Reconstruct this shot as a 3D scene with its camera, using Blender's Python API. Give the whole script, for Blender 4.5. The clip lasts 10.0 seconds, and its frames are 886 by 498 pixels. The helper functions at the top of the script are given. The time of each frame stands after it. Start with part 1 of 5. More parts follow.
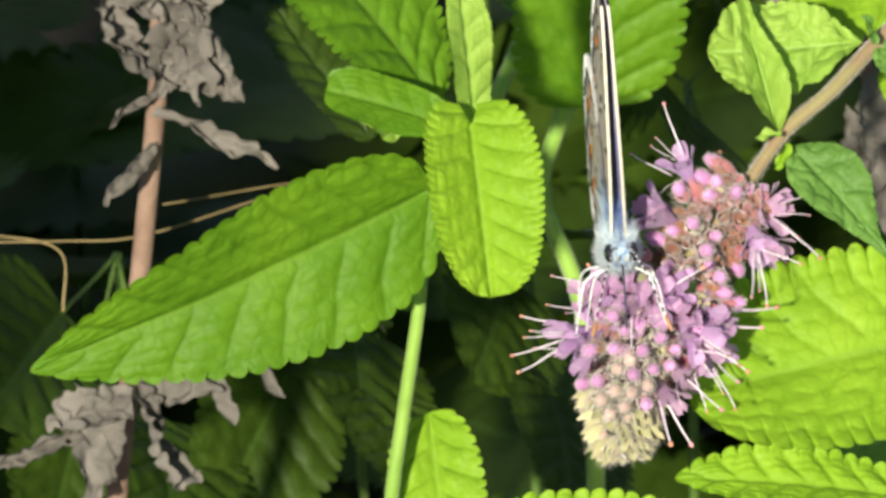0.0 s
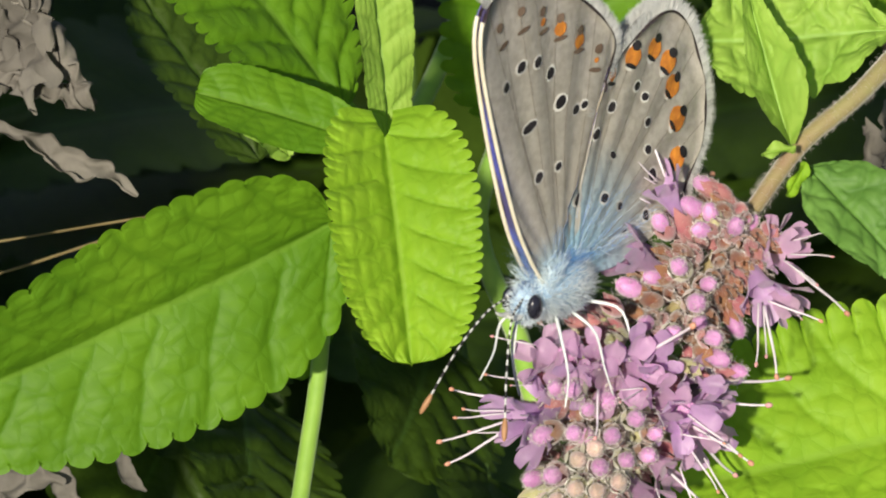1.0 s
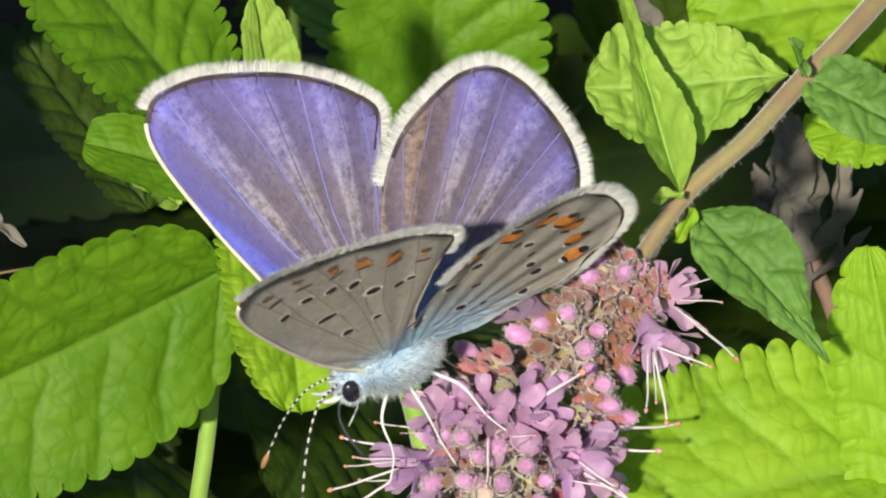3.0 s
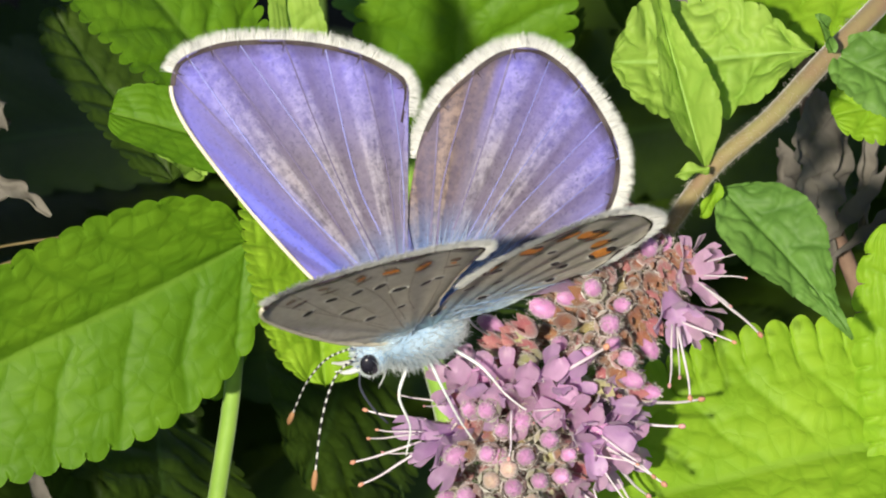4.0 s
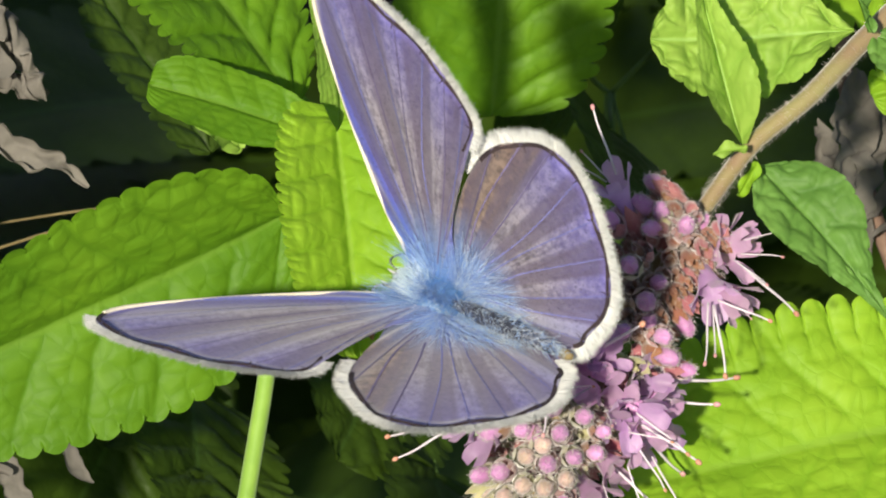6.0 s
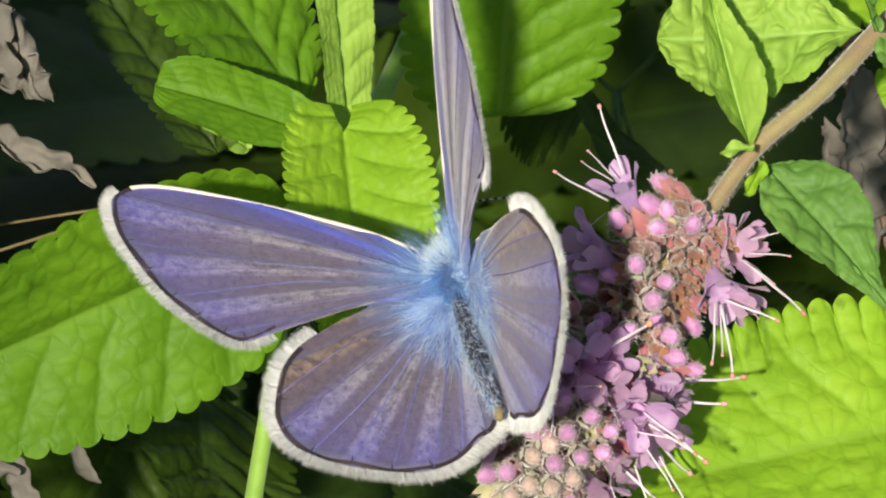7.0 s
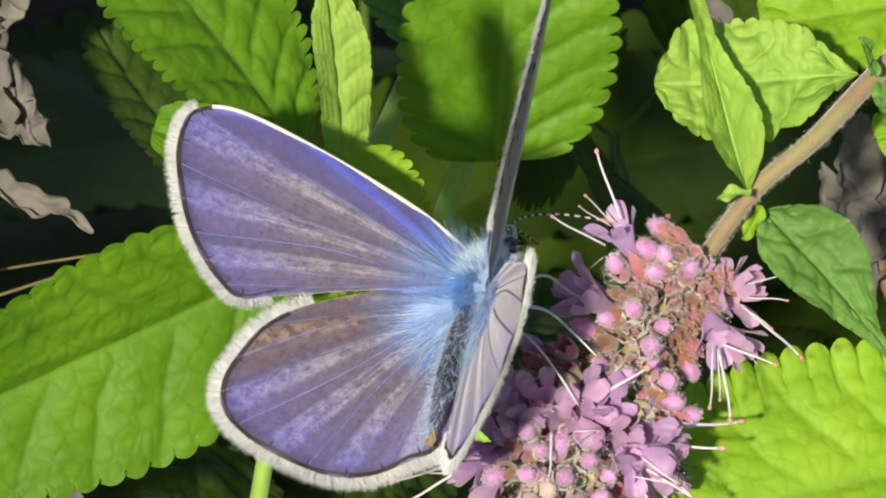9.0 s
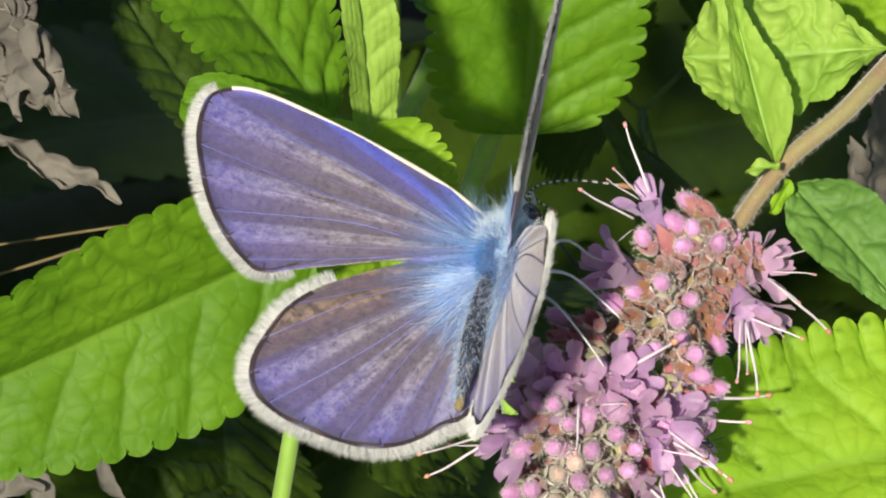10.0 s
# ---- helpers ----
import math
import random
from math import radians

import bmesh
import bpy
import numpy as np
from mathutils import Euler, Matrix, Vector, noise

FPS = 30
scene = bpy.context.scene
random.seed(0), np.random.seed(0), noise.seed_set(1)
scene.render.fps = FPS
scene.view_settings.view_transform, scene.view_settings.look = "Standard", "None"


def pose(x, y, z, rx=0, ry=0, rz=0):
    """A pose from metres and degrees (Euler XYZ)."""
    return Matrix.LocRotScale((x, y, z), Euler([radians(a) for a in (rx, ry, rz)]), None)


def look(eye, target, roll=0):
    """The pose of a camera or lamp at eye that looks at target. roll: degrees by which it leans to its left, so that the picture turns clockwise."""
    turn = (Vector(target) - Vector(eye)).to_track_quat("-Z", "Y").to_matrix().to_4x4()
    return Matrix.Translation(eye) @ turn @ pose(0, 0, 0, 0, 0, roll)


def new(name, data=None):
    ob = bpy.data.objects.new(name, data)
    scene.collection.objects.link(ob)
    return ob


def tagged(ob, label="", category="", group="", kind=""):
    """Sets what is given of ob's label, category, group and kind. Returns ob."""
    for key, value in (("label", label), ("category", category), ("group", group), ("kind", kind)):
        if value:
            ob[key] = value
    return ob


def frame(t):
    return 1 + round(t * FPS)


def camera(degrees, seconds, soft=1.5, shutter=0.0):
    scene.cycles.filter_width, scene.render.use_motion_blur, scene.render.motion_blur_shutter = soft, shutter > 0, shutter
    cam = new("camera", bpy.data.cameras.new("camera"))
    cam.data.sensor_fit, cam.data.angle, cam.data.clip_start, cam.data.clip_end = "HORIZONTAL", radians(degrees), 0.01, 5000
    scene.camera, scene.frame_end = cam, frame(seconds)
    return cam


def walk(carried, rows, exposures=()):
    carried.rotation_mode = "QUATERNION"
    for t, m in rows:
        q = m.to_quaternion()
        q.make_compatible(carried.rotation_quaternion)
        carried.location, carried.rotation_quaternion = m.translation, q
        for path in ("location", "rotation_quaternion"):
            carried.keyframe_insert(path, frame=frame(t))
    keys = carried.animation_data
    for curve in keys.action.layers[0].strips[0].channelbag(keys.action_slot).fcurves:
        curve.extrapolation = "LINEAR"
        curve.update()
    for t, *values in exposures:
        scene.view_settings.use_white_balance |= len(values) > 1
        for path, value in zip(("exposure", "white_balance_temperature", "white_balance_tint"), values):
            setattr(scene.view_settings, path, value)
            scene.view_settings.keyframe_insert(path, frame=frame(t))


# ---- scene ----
from mathutils import Quaternion

cam = camera(10.0, 10.0, soft=2.0)

# ---- camera path: seconds, eye, target, roll ----
PATH = [
    (0.0, (-0.00460, -0.22845, 0.48781), (-0.00892, -0.00236, 0.29719), -1.30),
    (0.1, (-0.00460, -0.20957, 0.47196), (-0.00872, -0.00223, 0.29734), -1.30),
    (0.2, (-0.00460, -0.18949, 0.45512), (-0.00811, -0.00211, 0.29749), -1.30),
    (0.3, (-0.00460, -0.17868, 0.44604), (-0.00705, -0.00191, 0.29773), -1.30),
    (0.4, (-0.00460, -0.17439, 0.44244), (-0.00637, -0.00174, 0.29792), -1.30),
    (0.5, (-0.00460, -0.17353, 0.44172), (-0.00623, -0.00160, 0.29810), -1.20),
    (1.0, (-0.00460, -0.17353, 0.44172), (-0.00470, -0.00092, 0.29890), -0.50),
    (1.5, (-0.00460, -0.17353, 0.44172), (0.00013, -0.00045, 0.29946), -0.10),
    (2.0, (-0.00460, -0.17353, 0.44172), (0.00020, -0.00030, 0.29965), 0.00),
    (2.5, (-0.00460, -0.17353, 0.44172), (0.00006, 0.00007, 0.30009), 0.00),
    (2.7, (-0.00460, -0.17353, 0.44172), (0.00040, 0.00052, 0.30062), 0.10),
    (4.0, (-0.00460, -0.17353, 0.44172), (-0.00088, -0.00035, 0.29958), 0.40),
    (4.5, (-0.00460, -0.17353, 0.44172), (-0.00033, 0.00008, 0.30010), 0.50),
    (5.0, (-0.00460, -0.17353, 0.44172), (-0.00061, 0.00044, 0.30052), 0.60),
    (5.5, (-0.00460, -0.17353, 0.44172), (-0.00026, 0.00076, 0.30090), 0.70),
    (6.0, (-0.00460, -0.17353, 0.44172), (-0.00251, -0.00105, 0.29874), 0.70),
    (6.2, (-0.00460, -0.17353, 0.44172), (-0.00251, -0.00113, 0.29865), 0.70),
    (7.3, (-0.00460, -0.17353, 0.44172), (-0.00281, -0.00094, 0.29887), 0.50),
    (7.5, (-0.00460, -0.17353, 0.44172), (-0.00235, -0.00077, 0.29908), 0.50),
    (8.0, (-0.00460, -0.17353, 0.44172), (-0.00246, -0.00047, 0.29944), 0.50),
    (8.5, (-0.00460, -0.17353, 0.44172), (-0.00253, -0.00033, 0.29961), 0.50),
    (9.0, (-0.00460, -0.17353, 0.44172), (-0.00271, 0.00021, 0.30026), 0.50),
    (9.5, (-0.00460, -0.17353, 0.44172), (-0.00271, -0.00089, 0.29894), 0.50),
    (10.0, (-0.00460, -0.17353, 0.44172), (-0.00394, -0.00057, 0.29932), 0.50),
]
cam.data.dof.use_dof, cam.data.dof.focus_distance, cam.data.dof.aperture_fstop = True, 0.234, 310
walk(cam, [(t, look(eye, target, roll)) for t, eye, target, roll in PATH], [(0.0, 0.56), (0.5, 0.36), (1.0, 0.24), (5.0, 0.22), (6.0, 0.36), (10.0, 0.33)])

# ---- world, sun ----
MM = 0.001
TILT = radians(40)
# axes facing the camera: across, up, out towards it; things placed from its view
FRM = Matrix(((1, 0, 0, 0),
              (0, math.sin(TILT), -math.cos(TILT), 0),
              (0, math.cos(TILT), math.sin(TILT), 0.30),
              (0, 0, 0, 1)))
SUN = (FRM.to_3x3() @ Vector((-0.22, -0.03, 0.97))).normalized()
world = bpy.data.worlds.new("sky")
scene.world = world
world.use_nodes = True
wn = world.node_tree
sky = wn.nodes.new("ShaderNodeTexSky")
sky.sky_type, sky.sun_disc = "NISHITA", False
sky.sun_elevation = math.asin(SUN.z)
sky.sun_rotation = math.atan2(SUN.x, SUN.y)
wn.links.new(sky.outputs[0], wn.nodes["Background"].inputs[0])
wn.nodes["Background"].inputs[1].default_value = 0.065
lamp = bpy.data.lights.new("sun", "SUN")
lamp.energy, lamp.angle, lamp.color = 5.0, radians(2.0), (1.0, 0.92, 0.76)
sun = new("sun", lamp)
sun.matrix_world = look(SUN * 3, (0, 0, 0))


# ---- materials ----
def material(name, rough=0.6, spec=0.4):
    m = bpy.data.materials.new(name)
    m.use_nodes = True
    b = m.node_tree.nodes["Principled BSDF"]
    b.inputs["Roughness"].default_value = rough
    b.inputs["Specular IOR Level"].default_value = spec
    return m, m.node_tree, b


def node(nt, kind, **inputs):
    n = nt.nodes.new(kind)
    for k, v in inputs.items():
        n.inputs[k].default_value = v
    return n


def noise_node(nt, scale, detail=4.0, coord="Object", rough=0.55):
    tc = nt.nodes.new("ShaderNodeTexCoord")
    n = node(nt, "ShaderNodeTexNoise", Scale=scale, Detail=detail, Roughness=rough)
    nt.links.new(tc.outputs[coord], n.inputs["Vector"])
    return n


def ramp(nt, source, stops):
    r = nt.nodes.new("ShaderNodeValToRGB")
    el = r.color_ramp.elements
    while len(el) < len(stops):
        el.new(0.5)
    for e, (p, c) in zip(el, stops):
        e.position, e.color = p, (*c, 1)
    nt.links.new(source, r.inputs[0])
    return r.outputs[0]


def mixc(nt, fac, a, b, kind="MIX"):
    m = nt.nodes.new("ShaderNodeMix")
    m.data_type, m.blend_type = "RGBA", kind
    for sock, v in ((m.inputs[0], fac), (m.inputs[6], a), (m.inputs[7], b)):
        if isinstance(v, bpy.types.NodeSocket):
            nt.links.new(v, sock)
        elif isinstance(v, tuple):
            sock.default_value = (*v, 1)
        else:
            sock.default_value = v
    return m.outputs[2]


def calc(nt, op, a, b=None):
    m = nt.nodes.new("ShaderNodeMath")
    m.operation = op
    for sock, v in ((m.inputs[0], a), (m.inputs[1], b)):
        if isinstance(v, bpy.types.NodeSocket):
            nt.links.new(v, sock)
        elif v is not None:
            sock.default_value = v
    return m.outputs[0]


def bump(nt, bsdf, height, strength, distance):
    b = node(nt, "ShaderNodeBump", Strength=strength, Distance=distance)
    nt.links.new(height, b.inputs["Height"])
    nt.links.new(b.outputs[0], bsdf.inputs["Normal"])
    return b


def leaf_material(name, light, mid, dark, through_col, vein, amount=0.35, rough=0.55):
    m, nt, b = material(name, rough, 0.25)
    big = noise_node(nt, 140, 3)
    fine = noise_node(nt, 1900, 5)
    col = ramp(nt, big.outputs[0], ((0.3, dark), (0.52, mid), (0.75, light)))
    col = mixc(nt, calc(nt, "MULTIPLY", fine.outputs[0], 0.55), col, light)
    at = nt.nodes.new("ShaderNodeUVMap")
    at.uv_map = "vein"
    sep = nt.nodes.new("ShaderNodeSeparateXYZ")
    nt.links.new(at.outputs[0], sep.inputs[0])
    side = calc(nt, "PINGPONG", sep.outputs[0], 0.5)
    line = ramp(nt, side, ((0.0, (1, 1, 1)), (0.09, (0, 0, 0))))
    rib = ramp(nt, calc(nt, "ABSOLUTE", sep.outputs[1]), ((0.015, (1, 1, 1)), (0.045, (0, 0, 0))))
    col = mixc(nt, calc(nt, "MULTIPLY", line, 0.38), col, dark)
    tc = nt.nodes.new("ShaderNodeTexCoord")
    warp = mixc(nt, 0.0006, tc.outputs["Object"], big.outputs["Color"], "ADD")
    cell = nt.nodes.new("ShaderNodeTexVoronoi")
    cell.feature = "DISTANCE_TO_EDGE"
    cell.inputs["Scale"].default_value = 1050
    nt.links.new(warp, cell.inputs["Vector"])
    net = ramp(nt, cell.outputs["Distance"], ((0.0, (0, 0, 0)), (0.22, (1, 1, 1))))
    col = mixc(nt, calc(nt, "MULTIPLY", calc(nt, "SUBTRACT", 1.0, net), 0.28), col, dark)
    col = mixc(nt, calc(nt, "MULTIPLY", rib, 0.45), col, vein)
    nt.links.new(col, b.inputs["Base Color"])
    h = calc(nt, "ADD", calc(nt, "MULTIPLY", net, 0.8), calc(nt, "MULTIPLY", fine.outputs[0], 0.35))
    bp = bump(nt, b, h, 0.3, 0.00010)
    tr = node(nt, "ShaderNodeBsdfTranslucent")
    nt.links.new(mixc(nt, 0.5, col, through_col), tr.inputs[0])
    nt.links.new(bp.outputs[0], tr.inputs["Normal"])
    ms = node(nt, "ShaderNodeMixShader", Fac=amount)
    out = nt.nodes["Material Output"]
    nt.links.new(b.outputs[0], ms.inputs[1])
    nt.links.new(tr.outputs[0], ms.inputs[2])
    nt.links.new(ms.outputs[0], out.inputs[0])
    return m


def plain(name, a, b2, scale=700, rough=0.6, spec=0.3, relief=0.3, depth=0.0002, sheen=0.0, thin=0.0):
    m, nt, b = material(name, rough, spec)
    n = noise_node(nt, scale, 5)
    col = ramp(nt, n.outputs[0], ((0.3, a), (0.7, b2)))
    info = nt.nodes.new("ShaderNodeObjectInfo")
    hs = nt.nodes.new("ShaderNodeHueSaturation")
    nt.links.new(calc(nt, "ADD", calc(nt, "MULTIPLY", info.outputs["Random"], 0.35), 0.82), hs.inputs["Value"])
    nt.links.new(col, hs.inputs["Color"])
    nt.links.new(hs.outputs[0], b.inputs["Base Color"])
    bp = bump(nt, b, n.outputs[0], relief, depth)
    b.inputs["Sheen Weight"].default_value = sheen
    if thin > 0:
        tr = node(nt, "ShaderNodeBsdfTranslucent")
        nt.links.new(hs.outputs[0], tr.inputs[0])
        ms = node(nt, "ShaderNodeMixShader", Fac=thin)
        nt.links.new(b.outputs[0], ms.inputs[1])
        nt.links.new(tr.outputs[0], ms.inputs[2])
        nt.links.new(ms.outputs[0], nt.nodes["Material Output"].inputs[0])
    return m


LEAF = leaf_material("mint_leaf", (0.34, 0.55, 0.036), (0.26, 0.46, 0.024), (0.175, 0.36, 0.015), (0.424, 0.686, 0.025), (0.294, 0.494, 0.060))
LEAF_MID = leaf_material("mint_leaf_mid", (0.176, 0.348, 0.016), (0.111, 0.254, 0.010), (0.065, 0.178, 0.006), (0.321, 0.560, 0.024), (0.207, 0.373, 0.048))
LEAF_PALE = leaf_material("mint_leaf_underside", (0.42, 0.60, 0.115), (0.32, 0.50, 0.075), (0.20, 0.37, 0.045), (0.427, 0.735, 0.080), (0.399, 0.630, 0.180))
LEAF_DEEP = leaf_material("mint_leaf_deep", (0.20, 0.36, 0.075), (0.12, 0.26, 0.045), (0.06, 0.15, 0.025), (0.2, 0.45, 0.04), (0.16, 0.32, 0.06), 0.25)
# mint leaf with the background's shade put into its colour
LEAF_SHADE = leaf_material("mint_leaf_dark_for_shade", (0.052, 0.095, 0.008), (0.033, 0.064, 0.005), (0.020, 0.042, 0.003), (0.120, 0.294, 0.021), (0.064, 0.134, 0.021), 0.2)
STEM_GREEN = plain("green_stem", (0.18, 0.34, 0.04), (0.28, 0.46, 0.07), 500, 0.6, sheen=0.3)
# green stem darkened in colour where background shoots should look shaded
STEM_SHADE = plain("stem_dark_for_shade", (0.05, 0.10, 0.015), (0.09, 0.16, 0.03), 500, 0.7)
STEM_BROWN = plain("purplish_stem", (0.27, 0.17, 0.10), (0.29, 0.27, 0.10), 450, 0.65, relief=0.8, sheen=0.5)
HAIR_PALE = plain("pale_hair", (0.50, 0.46, 0.42), (0.68, 0.62, 0.58), 900, 0.6)
DRY = plain("dry_stem", (0.14, 0.085, 0.06), (0.28, 0.19, 0.14), 300, 0.85, relief=0.7, depth=0.0008)
DRY_LEAF = plain("withered_leaf", (0.09, 0.082, 0.072), (0.25, 0.23, 0.20), 160, 0.9, relief=0.8, depth=0.001, thin=0.15)
# darker than real humus, to keep the ground behind dark
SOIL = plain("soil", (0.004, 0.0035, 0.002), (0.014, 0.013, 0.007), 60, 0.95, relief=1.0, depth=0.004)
STRAW = plain("straw", (0.16, 0.12, 0.05), (0.28, 0.22, 0.10), 200, 0.8)
PETAL = plain("petal", (0.46, 0.23, 0.56), (0.80, 0.56, 0.82), 420, 0.42, 0.4, 0.5, 0.00012, sheen=0.5, thin=0.55)
PETAL_PINK = plain("petal_pink", (0.57, 0.30, 0.56), (0.83, 0.57, 0.78), 420, 0.42, 0.4, 0.5, 0.00012, sheen=0.5, thin=0.55)
BUD = plain("bud", (0.46, 0.17, 0.40), (0.62, 0.34, 0.58), 900, 0.5, 0.35, sheen=0.3)
BUD_CREAM = plain("bud_cream", (0.50, 0.40, 0.26), (0.62, 0.40, 0.40), 900, 0.6, sheen=0.4)
CALYX = plain("calyx", (0.32, 0.075, 0.11), (0.38, 0.18, 0.16), 700, 0.7, sheen=0.5)
CALYX_RUST = plain("calyx_rust", (0.20, 0.05, 0.04), (0.32, 0.17, 0.075), 700, 0.7, sheen=0.5)
CALYX_PALE = plain("calyx_pale", (0.33, 0.36, 0.13), (0.46, 0.40, 0.25), 700, 0.7, sheen=0.5)
FILAMENT = plain("filament", (0.72, 0.62, 0.70), (0.85, 0.80, 0.84), 900, 0.4, thin=0.2)
ANTHER = plain("anther", (0.50, 0.22, 0.14), (0.62, 0.32, 0.22), 900, 0.6)
STIGMA = plain("anther_pink", (0.55, 0.24, 0.26), (0.66, 0.36, 0.34), 900, 0.5)
EYE = plain("insect_eye", (0.006, 0.006, 0.012), (0.02, 0.02, 0.03), 900, 0.15, 0.6)
BLACK = plain("black_scale", (0.010, 0.009, 0.012), (0.03, 0.026, 0.03), 900, 0.6)
WHITE = plain("white_scale", (0.68, 0.69, 0.68), (0.84, 0.84, 0.81), 900, 0.6, thin=0.3)
BLUE_HAIR = plain("blue_hair", (0.16, 0.32, 0.66), (0.56, 0.74, 0.95), 1400, 0.5, sheen=0.4, thin=0.4)
GREY_HAIR = plain("grey_blue_hair", (0.68, 0.79, 0.85), (0.90, 0.93, 0.93), 900, 0.6, sheen=0.4, thin=0.6)
BODY_DARK = plain("body_scale", (0.02, 0.022, 0.03), (0.08, 0.09, 0.13), 900, 0.6)
BODY_BLUE = plain("blue_grey_body_scale", (0.22, 0.34, 0.48), (0.42, 0.54, 0.66), 900, 0.6)
ORANGE = plain("orange_scale", (0.42, 0.13, 0.03), (0.72, 0.28, 0.04), 2200, 0.6)
MARGIN = plain("dark_margin", (0.030, 0.022, 0.028), (0.07, 0.05, 0.05), 900, 0.6)
VEIN_BLUE = plain("blue_vein", (0.15, 0.17, 0.48), (0.24, 0.25, 0.60), 900, 0.5)
VEIN_BROWN = plain("brown_vein", (0.28, 0.23, 0.17), (0.38, 0.33, 0.26), 900, 0.6)
CREAM = plain("cream_edge", (0.62, 0.56, 0.42), (0.74, 0.69, 0.56), 900, 0.5)
HALO = plain("pale_ring", (0.58, 0.56, 0.50), (0.72, 0.70, 0.65), 900, 0.65)
SPOT_BROWN = plain("brown_spot", (0.10, 0.065, 0.045), (0.20, 0.14, 0.10), 900, 0.65)
BLUE_FUR = plain("bright_blue_hair", (0.05, 0.20, 0.58), (0.22, 0.50, 0.86), 1400, 0.5, sheen=0.3, thin=0.3)
BLUE_DARK = plain("dark_blue_hair", (0.03, 0.06, 0.16), (0.10, 0.20, 0.44), 1400, 0.6)
VEIN_DARK = plain("dark_vein", (0.12, 0.10, 0.20), (0.20, 0.17, 0.30), 900, 0.6)
LEG = plain("leg_scale", (0.55, 0.60, 0.62), (0.80, 0.82, 0.80), 900, 0.6)
FLY_WING = plain("fly_wing", (0.10, 0.09, 0.08), (0.18, 0.16, 0.14), 900, 0.3, thin=0.5)
CLUB = plain("antenna_club", (0.30, 0.15, 0.07), (0.44, 0.25, 0.13), 900, 0.5)


def wing_upper(name, hind):
    m, nt, b = material(name, 0.55, 0.3)
    at = nt.nodes.new("ShaderNodeUVMap")
    at.uv_map = "wing"
    sep = nt.nodes.new("ShaderNodeSeparateXYZ")
    nt.links.new(at.outputs[0], sep.inputs[0])
    fine = noise_node(nt, 5200, 3)
    ray = nt.nodes.new("ShaderNodeUVMap")
    ray.uv_map = "ray"
    n = node(nt, "ShaderNodeTexNoise", Scale=1.0, Detail=6.0, Roughness=0.62)
    nt.links.new(ray.outputs[0], n.inputs["Vector"])
    base = ramp(nt, n.outputs[0], ((0.40, (0.12, 0.10, 0.10)), (0.47, (0.25, 0.22, 0.27)), (0.54, (0.36, 0.325, 0.39)), (0.65, (0.41, 0.355, 0.38))))
    base = mixc(nt, calc(nt, "MULTIPLY", fine.outputs[0], 0.18), base, (0.16, 0.14, 0.34))
    rim = ramp(nt, sep.outputs[1], ((0.58, (0, 0, 0)), (0.97, (1, 1, 1))))
    base = mixc(nt, calc(nt, "MULTIPLY", rim, 0.85), base, mixc(nt, n.outputs[0], (0.05, 0.04, 0.44), (0.28, 0.25, 0.84)))
    rsep = nt.nodes.new("ShaderNodeSeparateXYZ")
    nt.links.new(ray.outputs[0], rsep.inputs[0])
    grain = noise_node(nt, 2300, 6, rough=0.75)
    mottle = ramp(nt, grain.outputs[0], ((0.40, (0, 0, 0)), (0.60, (1, 1, 1))))
    base = mixc(nt, 0.40, base, mixc(nt, mottle, (0.12, 0.10, 0.12), (0.52, 0.48, 0.54)))
    lean = calc(nt, "MULTIPLY", rsep.outputs[0], 1 / 30)
    if hind:
        edge = ramp(nt, calc(nt, "ADD", lean, 1.0), ((0.405, (0, 0, 0)), (0.435, (1, 1, 1))))
        base = mixc(nt, calc(nt, "MULTIPLY", edge, 0.95), base, mixc(nt, mottle, (0.12, 0.085, 0.06), (0.34, 0.24, 0.17)))
        inner = ramp(nt, calc(nt, "MULTIPLY", lean, -0.5), ((0.60, (0, 0, 0)), (0.72, (1, 1, 1))))
        base = mixc(nt, calc(nt, "MULTIPLY", inner, 0.7), base, (0.50, 0.50, 0.60))
        gloss = calc(nt, "MULTIPLY", calc(nt, "MULTIPLY", rim, 0.20), calc(nt, "SUBTRACT", 1.0, edge))
    else:
        front = ramp(nt, lean, ((0.31, (0, 0, 0)), (0.47, (1, 1, 1))))
        base = mixc(nt, calc(nt, "MULTIPLY", front, 0.8), base, mixc(nt, n.outputs[0], (0.05, 0.07, 0.50), (0.17, 0.22, 0.88)))
        gloss = calc(nt, "MULTIPLY", calc(nt, "MAXIMUM", rim, front), 0.20)
    # dark streaks between veins; pleat valleys are darkened in the colour too
    pleat = calc(nt, "SINE", calc(nt, "MULTIPLY", rsep.outputs[0], 26 / 30))
    pleat = ramp(nt, pleat, ((0.0, (1, 1, 1)), (0.55, (0, 0, 0))))
    base = mixc(nt, calc(nt, "MULTIPLY", calc(nt, "MULTIPLY", pleat, 1.4), n.outputs[0]), base, (0.13, 0.10, 0.15))
    root = ramp(nt, sep.outputs[0], ((0.06, (1, 1, 1)), (0.48 if hind else 0.30, (0, 0, 0))))
    base = mixc(nt, root, base, (0.13, 0.29, 0.64))
    speck = noise_node(nt, 6500, 3)
    dust = ramp(nt, speck.outputs[0], ((0.56, (0, 0, 0)), (0.66, (1, 1, 1))))
    base = mixc(nt, calc(nt, "MULTIPLY", dust, 0.6), base, (0.06, 0.05, 0.08))
    nt.links.new(base, b.inputs["Base Color"])
    bp = bump(nt, b, fine.outputs[0], 0.4, 0.00005)
    b.inputs["Sheen Weight"].default_value = 0.55
    b.inputs["Sheen Roughness"].default_value = 0.45
    b.inputs["Sheen Tint"].default_value = (0.94, 0.92, 0.97, 1)
